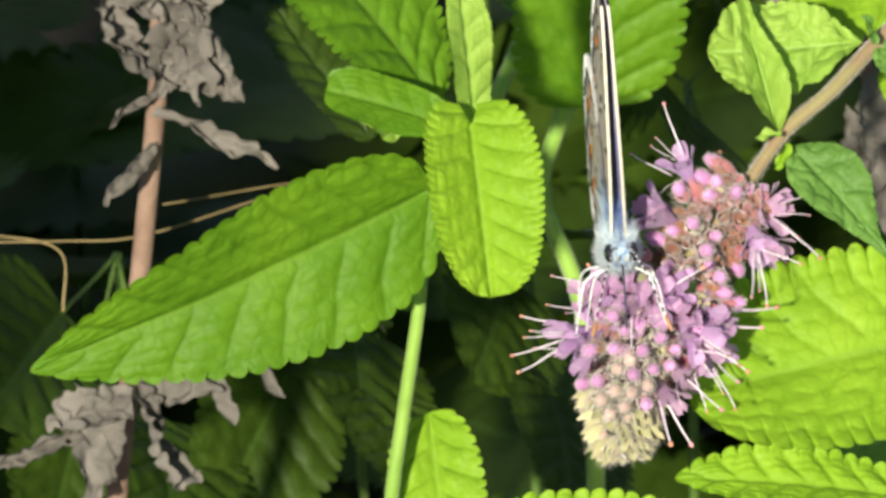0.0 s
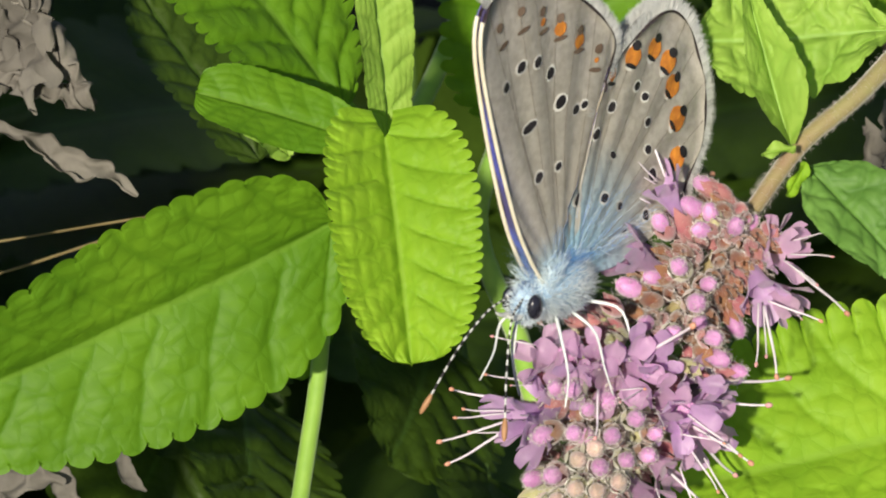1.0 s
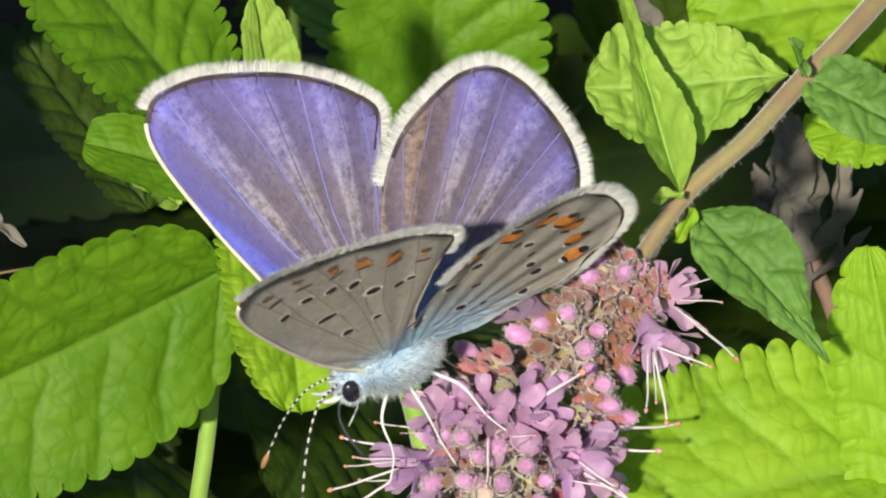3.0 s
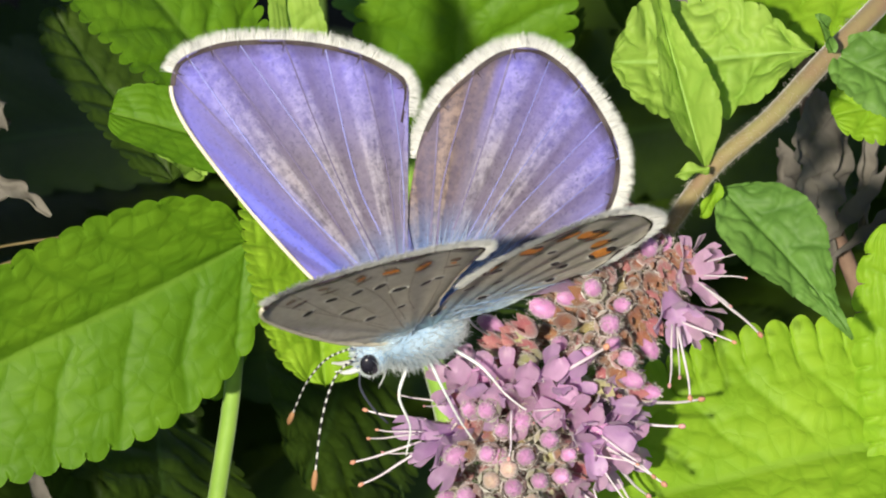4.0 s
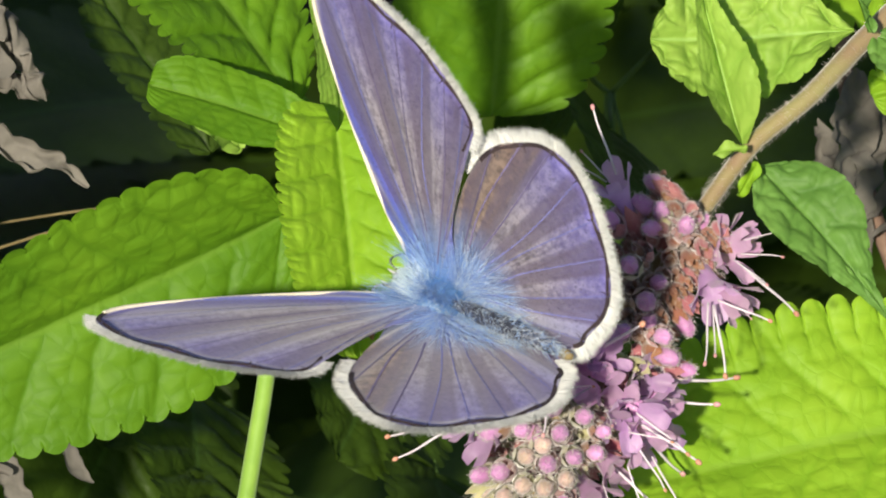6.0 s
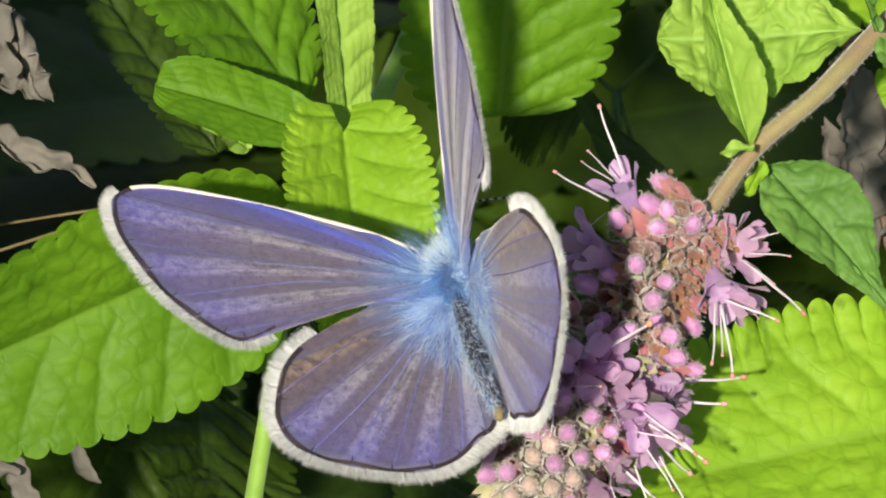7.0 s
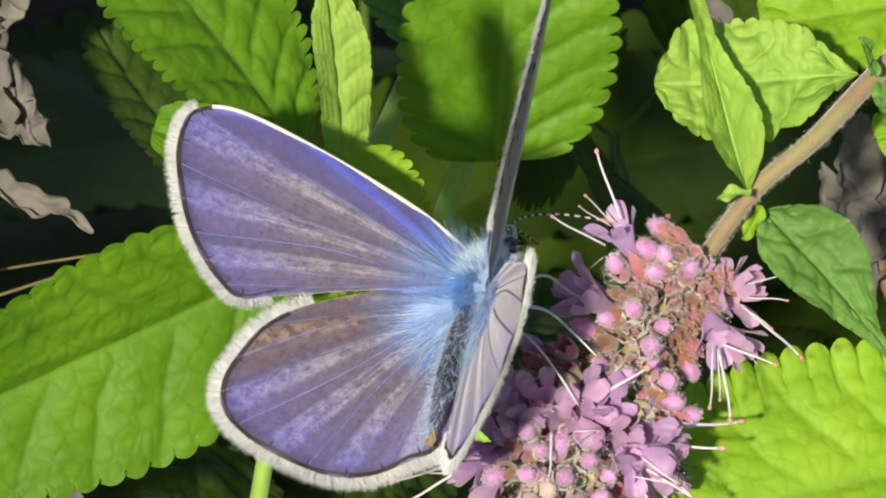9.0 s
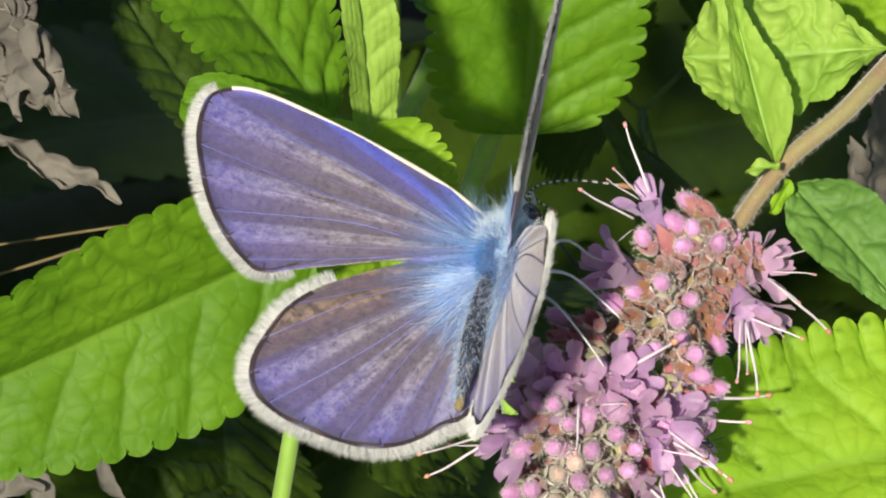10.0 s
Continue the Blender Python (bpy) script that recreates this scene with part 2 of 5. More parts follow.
    gl = node(nt, "ShaderNodeBsdfAnisotropic", Roughness=0.62)
    gl.inputs["Color"].default_value = (0.20, 0.19, 0.92, 1)
    nt.links.new(bp.outputs[0], gl.inputs["Normal"])
    ms = nt.nodes.new("ShaderNodeMixShader")
    nt.links.new(calc(nt, "ADD", gloss, 0.03), ms.inputs[0])
    nt.links.new(b.outputs[0], ms.inputs[1])
    nt.links.new(gl.outputs[0], ms.inputs[2])
    lit_through(nt, ms.outputs[0], 0.26, mixc(nt, 0.5, base, (0.80, 0.76, 0.78)))
    return m


def lit_through(nt, shader, share, colour):
    """Lets a share of the light pass through a thin skin."""
    tr = node(nt, "ShaderNodeBsdfTranslucent")
    if isinstance(colour, tuple):
        tr.inputs[0].default_value = (*colour, 1)
    else:
        nt.links.new(colour, tr.inputs[0])
    mx = node(nt, "ShaderNodeMixShader", Fac=share)
    nt.links.new(shader, mx.inputs[1])
    nt.links.new(tr.outputs[0], mx.inputs[2])
    nt.links.new(mx.outputs[0], nt.nodes["Material Output"].inputs[0])


def wing_under(name, near, far):
    m, nt, b = material(name, 0.65, 0.25)
    at = nt.nodes.new("ShaderNodeUVMap")
    at.uv_map = "wing"
    sep = nt.nodes.new("ShaderNodeSeparateXYZ")
    nt.links.new(at.outputs[0], sep.inputs[0])
    n = noise_node(nt, 420, 5)
    fine = noise_node(nt, 5200, 3)
    base = ramp(nt, n.outputs[0], ((0.3, (0.45, 0.42, 0.34)), (0.7, (0.58, 0.55, 0.46))))
    base = mixc(nt, calc(nt, "MULTIPLY", fine.outputs[0], 0.35), base, (0.52, 0.485, 0.42))
    grain = noise_node(nt, 2300, 6, rough=0.75)
    mottle = ramp(nt, grain.outputs[0], ((0.40, (0, 0, 0)), (0.60, (1, 1, 1))))
    base = mixc(nt, 0.30, base, mixc(nt, mottle, (0.25, 0.225, 0.175), (0.76, 0.73, 0.64)))
    root = ramp(nt, sep.outputs[0], ((near, (1, 1, 1)), (far, (0, 0, 0))))
    base = mixc(nt, root, base, mixc(nt, mottle, (0.24, 0.44, 0.58), (0.46, 0.68, 0.78)))
    dust = ramp(nt, noise_node(nt, 4200, 3).outputs[0], ((0.58, (0, 0, 0)), (0.68, (1, 1, 1))))
    base = mixc(nt, calc(nt, "MULTIPLY", calc(nt, "MULTIPLY", dust, root), 0.7), base, (0.05, 0.055, 0.09))
    nt.links.new(base, b.inputs["Base Color"])
    bump(nt, b, fine.outputs[0], 0.35, 0.00006)
    lit_through(nt, b.outputs[0], 0.36, (0.88, 0.82, 0.70))
    return m


FORE_TOP = wing_upper("forewing_upperside", False)
HIND_TOP = wing_upper("hindwing_upperside", True)
FORE_UNDER = wing_under("forewing_underside", 0.03, 0.17)
HIND_UNDER = wing_under("hindwing_underside", 0.16, 0.56)


# ---- mesh helpers (millimetres in, metres out) ----
def mesh_of(name, verts, faces, mats, mat_index=None, uv=None, uv_name="vein", smooth=True):
    me = bpy.data.meshes.new(name)
    me.from_pydata([tuple(c * MM for c in v) for v in verts], [], faces)
    for m in mats if isinstance(mats, (list, tuple)) else [mats]:
        me.materials.append(m)
    if mat_index is not None:
        me.polygons.foreach_set("material_index", mat_index)
    if uv is not None:
        layer = me.uv_layers.new(name=uv_name)
        idx = np.empty(len(me.loops), int)
        me.loops.foreach_get("vertex_index", idx)
        layer.data.foreach_set("uv", np.asarray(uv, float)[idx].ravel())
    me.polygons.foreach_set("use_smooth", [smooth] * len(me.polygons))
    me.update()
    return me


def part(name, me, parent, m=None, label=""):
    ob = new(name, me)
    ob.parent = parent
    if m is not None:
        ob.matrix_basis = m
    return tagged(ob, label)


def axes(x, z_hint, origin):
    """A matrix in millimetre space with local x along x and z near z_hint, its origin in metres."""
    x = Vector(x).normalized()
    z = Vector(z_hint)
    y = z.cross(x)
    if y.length < 1e-6:
        y = Vector((0, 1, 0)).cross(x)
    y.normalize()
    z = x.cross(y)
    m = Matrix((x, y, z)).transposed().to_4x4()
    m.translation = Vector(origin) * MM
    return m


def tube(points, radii, sides=8, cap=True):
    """Verts and faces of a tapered tube along points."""
    pts = [Vector(p) for p in points]
    verts, faces = [], []
    ref = Vector((0.31, 0.52, 0.79))
    for i, p in enumerate(pts):
        d = (pts[min(i + 1, len(pts) - 1)] - pts[max(i - 1, 0)]).normalized()
        u = d.cross(ref).normalized()
        w = d.cross(u)
        for k in range(sides):
            a = 2 * math.pi * k / sides
            verts.append(p + (u * math.cos(a) + w * math.sin(a)) * radii[i])
    for i in range(len(pts) - 1):
        for k in range(sides):
            a, b = i * sides + k, i * sides + (k + 1) % sides
            faces.append((a, b, b + sides, a + sides))
    if cap:
        faces.append(tuple(range(sides))[::-1])
        faces.append(tuple(len(verts) - sides + k for k in range(sides)))
    return [tuple(v) for v in verts], faces


def spline(points, n):
    """n points on a smooth curve through points."""
    p = [Vector(q) for q in points]
    p = [p[0] * 2 - p[1]] + p + [p[-1] * 2 - p[-2]]
    out = []
    for i in range(n):
        s = i / (n - 1) * (len(p) - 3)
        k = min(int(s), len(p) - 4)
        t = s - k
        a, b, c, d = p[k:k + 4]
        out.append(0.5 * ((2 * b) + (c - a) * t + (2 * a - 5 * b + 4 * c - d) * t * t + (3 * b - a - 3 * c + d) * t ** 3))
    return out


def joined(*pieces):
    verts, faces, index = [], [], []
    for v, f, k in pieces:
        o = len(verts)
        verts += v
        faces += [tuple(i + o for i in q) for q in f]
        index += [k] * len(f)
    return verts, faces, index


def blob(rx, ry, rz, nu=10, nv=7, centre=(0, 0, 0), rough=0.0, seed=0):
    """Ellipsoid, poles along x."""
    verts, faces = [], []
    for j in range(nv + 1):
        th = math.pi * j / nv
        for i in range(nu):
            ph = 2 * math.pi * i / nu
            v = Vector((math.cos(th), math.sin(th) * math.cos(ph), math.sin(th) * math.sin(ph)))
            k = 1 + rough * noise.noise(v * 2.3 + Vector((seed, 0, 0)))
            verts.append((centre[0] + rx * v.x * k, centre[1] + ry * v.y * k, centre[2] + rz * v.z * k))
    for j in range(nv):
        for i in range(nu):
            a, b = j * nu + i, j * nu + (i + 1) % nu
            faces.append((a, b, b + nu, a + nu))
    return verts, faces


def hairs(roots, ways, length, width, spread, seed, curl=0.2):
    """Thin tapering hairs as slim blades."""
    rnd = random.Random(seed)
    verts, faces = [], []
    for p, w in zip(roots, ways):
        d = (Vector(w).normalized() + Vector((rnd.gauss(0, spread), rnd.gauss(0, spread), rnd.gauss(0, spread)))).normalized()
        side = d.cross(Vector((rnd.gauss(0, 1), rnd.gauss(0, 1), rnd.gauss(0, 1)))).normalized() * width / 2
        n = length * rnd.uniform(0.6, 1.2)
        bend = Vector((rnd.gauss(0, 1), rnd.gauss(0, 1), rnd.gauss(0, 1))) * curl * n
        p = Vector(p)
        o = len(verts)
        mid = p + d * n * 0.55 + bend * 0.25
        verts += [tuple(p - side), tuple(p + side), tuple(mid + side * 0.8), tuple(mid - side * 0.8), tuple(p + d * n + bend)]
        faces += [(o, o + 1, o + 2, o + 3), (o + 3, o + 2, o + 4)]
    return verts, faces


# ---- leaves ----
def leaf_mesh(L, W, mat, teeth=22, depth=0.10, fold=12, bend=10, quilt=0.35, veins=9, seed=0, p=0.55, q=0.62, wave=0.4, curl=0.0, lobe=0.0, blunt=0.6, rows=6, across=24, cells=0.0, profile=None, puff=0.0, twist=0.0, ragged=0.0, lumps=0.0):
    """A toothed leaf: blade sunk along midrib and side veins, and swollen between them in rungs of small cells."""
    ns, nt = teeth * rows, across
    off = Vector((seed * 3.17, seed * 1.71, 0))
    peak = (p / (p + q)) ** p * (q / (p + q)) ** q
    verts, uv = [], []
    for i in range(ns + 1):
        s = i / ns
        if profile:
            w = W / 2 * float(np.interp(s, [k[0] for k in profile], [k[1] for k in profile]))
        else:
            w = W / 2 * (max(s, 1e-4) ** p * max(1 - s, 0) ** q) / peak
        ph = (s * teeth) % 1.0
        saw = (math.sin(math.pi * ph) ** blunt) if 0 < ph < 1 else 0.0
        big = 1 + 0.5 * noise.noise(Vector((int(s * teeth) * 1.7, seed, 3)))
        full = min(1, w / (W * 0.2))
        for j in range(-nt, nt + 1):
            t = math.copysign(abs(j / nt) ** 0.85, j)
            at = abs(t)
            tooth = depth * big * (saw - 0.55) * at ** 5
            y = t * (w + min(w, W * 0.25) * tooth * 2.0)
            if ragged:
                y *= 1 - ragged * at ** 3 * max(0, noise.noise(Vector((s * 9, 4 * (j > 0), seed))))
            x = s * L + at ** 4 * 0.25 * L / teeth * (ph - 0.5) * 0.6 - lobe * at ** 1.6 * (1 - s) ** 3
            sp = Vector((x * 0.55, y * 0.55, 0)) + off
            vq = s * veins - veins * W / L * (0.44 * at - 0.13 * at * at) + 0.10 * noise.noise(sp * 0.9) + (0.3 if t > 0 else 0.0)
            hump = abs(math.sin(math.pi * vq)) ** 0.5
            z = quilt * (hump - 0.6) * min(1, at * 4) * (1 - 0.55 * at ** 4) * full
            z += quilt * 0.35 * noise.noise(sp * 1.6) * min(1, at * 5)
            if cells:
                k = math.floor(vq)
                rung = at * 4.6 + noise.noise(Vector((k * 2.3, seed, 5.0 if t > 0 else 9.0))) * 2.0 + 0.25 * noise.noise(sp * 2.5)
                z += cells * 0.28 * (abs(math.sin(math.pi * rung)) ** 0.5 - 0.6) * hump * min(1, at * 5) * full
            if lumps:
                z += lumps * (abs(noise.noise(sp * 1.7 + Vector((0, 0, 3)))) ** 0.6 - 0.4) * min(1, at * 5) * full
            if puff:
                z += puff * (saw - 0.4) * at ** 6 * full
            z += wave * noise.noise(sp * 0.22 + Vector((0, 0, 7))) + wave * 0.5 * at ** 2 * math.sin(s * 9 + seed * 2 + (1.3 if t > 0 else 0))
            z += abs(y) * math.tan(radians(fold)) - curl * at ** 3 * w * 0.4
            z -= 0.18 * max(0, 1 - at * 7)
            if twist:
                c, d = math.cos(radians(twist) * s), math.sin(radians(twist) * s)
                y, z = y * c - z * d, y * d + z * c
            a = radians(bend) * s
            if abs(bend) > 0.01:
                r = L / radians(bend)
                bx, bz = r * math.sin(a), -r * (1 - math.cos(a))
                k = x - s * L
                verts.append((bx + k - z * -math.sin(a), y, bz + z * math.cos(a)))
            else:
                verts.append((x, y, z))
            uv.append((vq + 50, t))
    n = 2 * nt + 1
    faces = [(i * n + j, (i + 1) * n + j, (i + 1) * n + j + 1, i * n + j + 1) for i in range(ns) for j in range(n - 1)]
    return mesh_of("leaf", verts, faces, mat, uv=uv)


def add_leaf(parent, base, tip, W, facing, mat, label="", **kw):
    """A leaf from base to tip, its upper face towards facing."""
    d = Vector(tip) - Vector(base)
    L = d.length
    me = leaf_mesh(L, W, mat, **kw)
    b = kw.get("bend", 10)
    m = axes(d, facing, base) @ Matrix.Rotation(radians(-b / 2), 4, "Y")
    return part("leaf", me, parent, m, label)


def add_tube(name, parent, pts, radii, mat, n=24, sides=8, label=""):
    c = spline(pts, n)
    r = [radii[0] + (radii[1] - radii[0]) * i / (n - 1) for i in range(n)]
    v, f = tube(c, r, sides)
    return part(name, mesh_of(name, v, f, mat), parent, None, label)


def thing(name, label, category, group="", kind=""):
    e = new(name)
    e.matrix_basis = FRM
    return tagged(e, label, category, group, kind)


# ---- ground ----
def ground():
    n = 60
    verts, faces = [], []
    for i in range(n + 1):
        for j in range(n + 1):
            u, v = (i / n * 2 - 1), (j / n * 2 - 1)
            x, y = (math.copysign(abs(u) ** 5, u) * 900, math.copysign(abs(v) ** 5, v) * 900)
            z = 0.02 * noise.noise(Vector((x * 9, y * 9, 0))) if abs(x) < 3 and abs(y) < 3 else 0
            verts.append((x * 1000, y * 1000, z * 1000))
    faces = [(i * (n + 1) + j, (i + 1) * (n + 1) + j, (i + 1) * (n + 1) + j + 1, i * (n + 1) + j + 1) for i in range(n) for j in range(n)]
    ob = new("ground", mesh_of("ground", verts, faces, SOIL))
    tagged(ob, "near-black garden soil under the plants", "ground", kind="structure")


ground()


# ---- left shoot ----
def green_shoot():
    g = thing("mint_shoot", "leafy green mint shoot with toothed quilted leaves", "plant")
    add_tube("stem", g, [(-5.66, 3.13, -14.00), (-8.08, 0.77, -16.00), (-10.11, -2.98, -17.00), (-10.79, -8.09, -17.00), (-11.89, -14.86, -18.00), (-12.77, -21.76, -20.00), (-14.03, -42.46, -40.00)], (0.36, 0.5), STEM_GREEN)
    add_leaf(g, (-9.87, -0.21, -12.00), (-33.99, -10.79, -8.00), 11.4, (0.2, -0.45, 0.87), LEAF_MID, "large toothed mint leaf, sunlit", teeth=22, depth=0.07, blunt=0.8, fold=17, bend=14, quilt=0.3, veins=8, seed=1, cells=0.34, p=0.36, q=0.84, rows=10, across=34, puff=0.04)
    add_leaf(g, (-7.32, 3.76, -8.00), (-6.13, -6.66, -4.00), 6.9, (0.20, 0.2, 0.95), LEAF, "broad mint leaf folded along its midrib", teeth=24, depth=0.09, fold=27, bend=12, quilt=0.36, veins=7, seed=2, cells=0.3, p=0.24, q=0.34, lobe=1.3, across=30, puff=0.15)
    add_leaf(g, (-7.75, 3.58, -11.00), (-16.09, 6.03, -10.00), 3.9, (0, 0.5, 0.86), LEAF_MID, teeth=14, depth=0.03, fold=8, bend=10, quilt=0.1, veins=6, seed=3, cells=0.14, p=0.6, q=0.35)
    add_leaf(g, (-7.23, 3.61, -12.00), (-7.97, 12.56, -8.00), 3.0, (0.5, 0.1, 0.85), LEAF_PALE, teeth=14, depth=0.05, fold=15, bend=20, quilt=0.2, veins=6, seed=4, cells=0.14, p=0.5, q=0.4)
    add_leaf(g, (-9.15, 5.33, -16.00), (-20.01, 18.54, -14.00), 9.5, (0.42, 0.5, 0.75), LEAF_MID, teeth=26, depth=0.14, fold=5, bend=12, quilt=0.4, veins=8, seed=5, cells=0.2, p=0.5, q=0.5)
    add_leaf(g, (-7.84, 3.51, -18.00), (-16.31, 7.10, -20.00), 3.5, (0, 0.4, 0.9), LEAF_DEEP, teeth=12, depth=0.05, fold=10, bend=10, quilt=0.2, veins=6, seed=6)
    add_leaf(g, (-11.77, 3.13, -14.00), (-14.21, 4.93, -12.00), 1.6, (0, 0.5, 0.9), LEAF_PALE, teeth=8, depth=0.05, fold=5, bend=10, quilt=0.2, veins=4, seed=7, p=0.4, q=0.3)
    # this leaf's green is darkened to stand in for the shadow over it
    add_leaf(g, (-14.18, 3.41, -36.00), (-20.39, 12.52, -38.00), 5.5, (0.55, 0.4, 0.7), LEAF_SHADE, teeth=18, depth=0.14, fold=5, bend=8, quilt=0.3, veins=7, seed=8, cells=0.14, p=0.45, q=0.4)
    add_leaf(g, (-10.23, -13.96, -22.00), (-8.92, -24.58, -18.00), 5.8, (-0.1, 0.3, 0.95), LEAF, "young bright yellow-green leaf", teeth=16, depth=0.14, fold=10, bend=14, quilt=0.45, veins=6, seed=9, cells=0.2, p=0.35, q=0.4)
    add_leaf(g, (-10.43, -4.06, -19.00), (-11.89, -7.43, -18.00), 2.0, (0, 0.4, 0.9), LEAF_MID, teeth=8, depth=0.05, fold=10, bend=10, quilt=0.15, veins=4, seed=10, p=0.4, q=0.4)
    return g


green_shoot()


def back_shoot():
    g = thing("mint_shoot", "mint shoot behind with broad rounded leaves", "plant")
    add_tube("stem", g, [(1.45, 11.54, -47.00), (-1.87, 4.01, -48.00), (-2.77, -0.54, -49.00), (-0.32, -7.26, -50.00), (0.67, -16.63, -54.00), (0.58, -46.34, -66.00)], (0.55, 0.68), STEM_GREEN)
    add_leaf(g, (0.52, 5.76, -46.00), (1.29, 20.30, -40.00), 11.7, (0.2, 0.45, 0.87), LEAF_MID, teeth=15, depth=0.14, fold=6, bend=10, quilt=0.4, veins=7, seed=11, cells=0.2, p=0.3, q=0.45)
    add_tube("petiole", g, [(-7.65, 4.34, -49.00), (-5.83, 6.85, -51.00), (-3.36, 12.54, -54.00)], (0.6, 0.5), STEM_GREEN, 10)
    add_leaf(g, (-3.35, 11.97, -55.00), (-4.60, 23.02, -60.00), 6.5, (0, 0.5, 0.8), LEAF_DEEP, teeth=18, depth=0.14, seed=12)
    return g


back_shoot()


# ---- right-hand leaves ----
def right_shoot():
    g = thing("mint_shoot", "low mint shoot with large bright quilted leaves", "plant")
    add_tube("stem", g, [(24.86, -4.05, -16.00), (23.49, -12.16, -18.00), (22.86, -26.04, -22.00), (24.27, -45.40, -40.00)], (0.9, 1.2), STEM_GREEN)
    add_leaf(g, (25.69, -8.46, -10.00), (5.20, -12.39, -4.00), 12.4, (-0.05, 0.45, 0.88), LEAF, "bright quilted mint leaf with a scalloped edge", teeth=18, depth=0.13, blunt=0.45, fold=9, bend=12, quilt=0.24, veins=7, seed=21, cells=0.62, p=0.5, q=0.4, rows=12, across=36, puff=0.55)
    add_leaf(g, (23.61, -18.38, -10.00), (19.45, 0.59, -4.00), 5.5, (-0.35, 0.3, 0.9), LEAF, teeth=16, depth=0.15, blunt=0.45, fold=10, bend=10, quilt=0.3, veins=8, seed=22, cells=0.55, p=0.45, q=0.45, rows=10, puff=0.55)
    add_leaf(g, (20.69, -19.31, -12.00), (4.76, -17.54, -9.00), 5.0, (0, 0.7, 0.7), LEAF, teeth=17, depth=0.17, blunt=0.45, fold=8, bend=12, quilt=0.4, veins=8, seed=23, cells=0.32, rows=9, puff=0.5)
    add_leaf(g, (9.10, -23.26, -12.00), (-5.64, -19.43, -10.00), 5.0, (0, 0.6, 0.8), LEAF, teeth=15, depth=0.18, blunt=0.45, fold=8, bend=10, quilt=0.4, veins=8, seed=24, cells=0.3, rows=9, puff=0.5)
    # the deeper leaf material stands in for shade under the bright leaf
    add_leaf(g, (24.50, -20.50, -26.00), (10.50, -14.00, -24.00), 9.0, (0.3, 0.3, 0.75), LEAF_DEEP, "mint leaf under the bright one, deeper in colour for shade", teeth=18, depth=0.13, blunt=0.45, fold=8, bend=12, quilt=0.4, veins=8, seed=25, cells=0.3, rows=6, puff=0.3)
    return g


right_shoot()


# ---- flowering stem ----
AXIS = [(9.05, 0.23, 0.00), (7.78, -1.36, 0.00), (6.14, -3.48, 0.00), (4.28, -5.60, 0.00), (2.96, -7.94, 0.00), (2.00, -10.40, 0.00), (1.40, -13.20, 0.00), (1.50, -15.40, 0.00)]


def flowering_mint():
    g = thing("flowering_mint", "flowering mint stem with a drooping mauve flower spike", "plant")
    add_tube("stem", g, [(39.60, 34.15, -40.00), (26.74, 18.96, -10.00), (19.92, 11.47, -3.00), (16.29, 7.87, -1.00), (13.65, 5.15, 0.00), (11.10, 2.98, 0.00), (8.90, 0.02, 0.00)], (0.56, 0.37), STEM_BROWN, 40, 10, "hairy purplish-brown stem")
    add_tube("spike_axis", g, AXIS, (0.42, 0.25), STEM_BROWN, 24, 8)
    # leaves at the nodes
    add_leaf(g, (15.76, 8.21, -1.20), (6.69, 7.81, -0.80), 5.6, (0.1, 0.25, 0.96), LEAF_PALE, "pale mint leaf seen from below", teeth=15, depth=0.07, fold=7, bend=-8, quilt=0.45, veins=3, seed=31, cells=0.25, lumps=0.55, wave=1.1, across=28, rows=8, ragged=0.35, profile=[(0, 0.05), (0.1, 0.3), (0.25, 0.72), (0.45, 1.0), (0.65, 1.05), (0.82, 0.95), (0.93, 0.68), (1, 0.12)])
    add_leaf(g, (10.72, 3.05, 0.80), (7.60, 14.90, 0.60), 2.5, (0.16, 0.1, 0.97), LEAF_PALE, "mint leaf folded lengthwise", teeth=14, depth=0.05, fold=52, bend=-14, quilt=0.12, veins=4, seed=32, cells=0.1, lumps=0.4, rows=8, twist=-16, profile=[(0, 0.08), (0.06, 0.5), (0.14, 0.85), (0.24, 1.0), (0.34, 0.88), (0.46, 0.55), (0.56, 0.32), (0.7, 0.26), (0.88, 0.2), (1, 0.03)])
    add_leaf(g, (11.45, 2.13, 1.00), (16.95, -4.75, 2.00), 4.5, (0.35, 0.35, 0.87), LEAF_DEEP, "dark green pointed mint leaf", teeth=12, depth=0.04, fold=16, bend=16, quilt=0.25, veins=4, seed=33, cells=0.12, lumps=0.3, rows=8, wave=0.6, twist=14, profile=[(0, 0.08), (0.05, 0.45), (0.16, 0.85), (0.32, 1.0), (0.5, 0.86), (0.68, 0.5), (0.82, 0.2), (0.92, 0.08), (1, 0.0)])
    add_leaf(g, (16.62, 8.07, -1.00), (21.40, 5.28, 0.00), 3.6, (0, 0.3, 0.95), LEAF_DEEP, teeth=12, depth=0.06, fold=10, bend=10, quilt=0.25, veins=4, seed=34, lumps=0.4, p=0.4, q=0.5)
    add_leaf(g, (16.31, 7.98, 1.00), (15.59, 9.66, 2.00), 0.7, (1, 0.1, 0.5), LEAF_DEEP, teeth=6, depth=0.02, fold=20, bend=10, quilt=0.05, veins=3, seed=35)
    add_leaf(g, (10.81, 2.85, 2.00), (9.28, 2.60, 2.00), 0.7, (0, 0.6, 0.8), LEAF_PALE, teeth=6, depth=0.02, fold=20, bend=10, quilt=0.05, veins=3, seed=36)
    add_leaf(g, (11.26, 2.23, 2.00), (10.39, 0.74, 2.00), 0.7, (0.5, 0.1, 0.8), LEAF, teeth=6, depth=0.02, fold=20, bend=10, quilt=0.05, veins=3, seed=37)
    return g


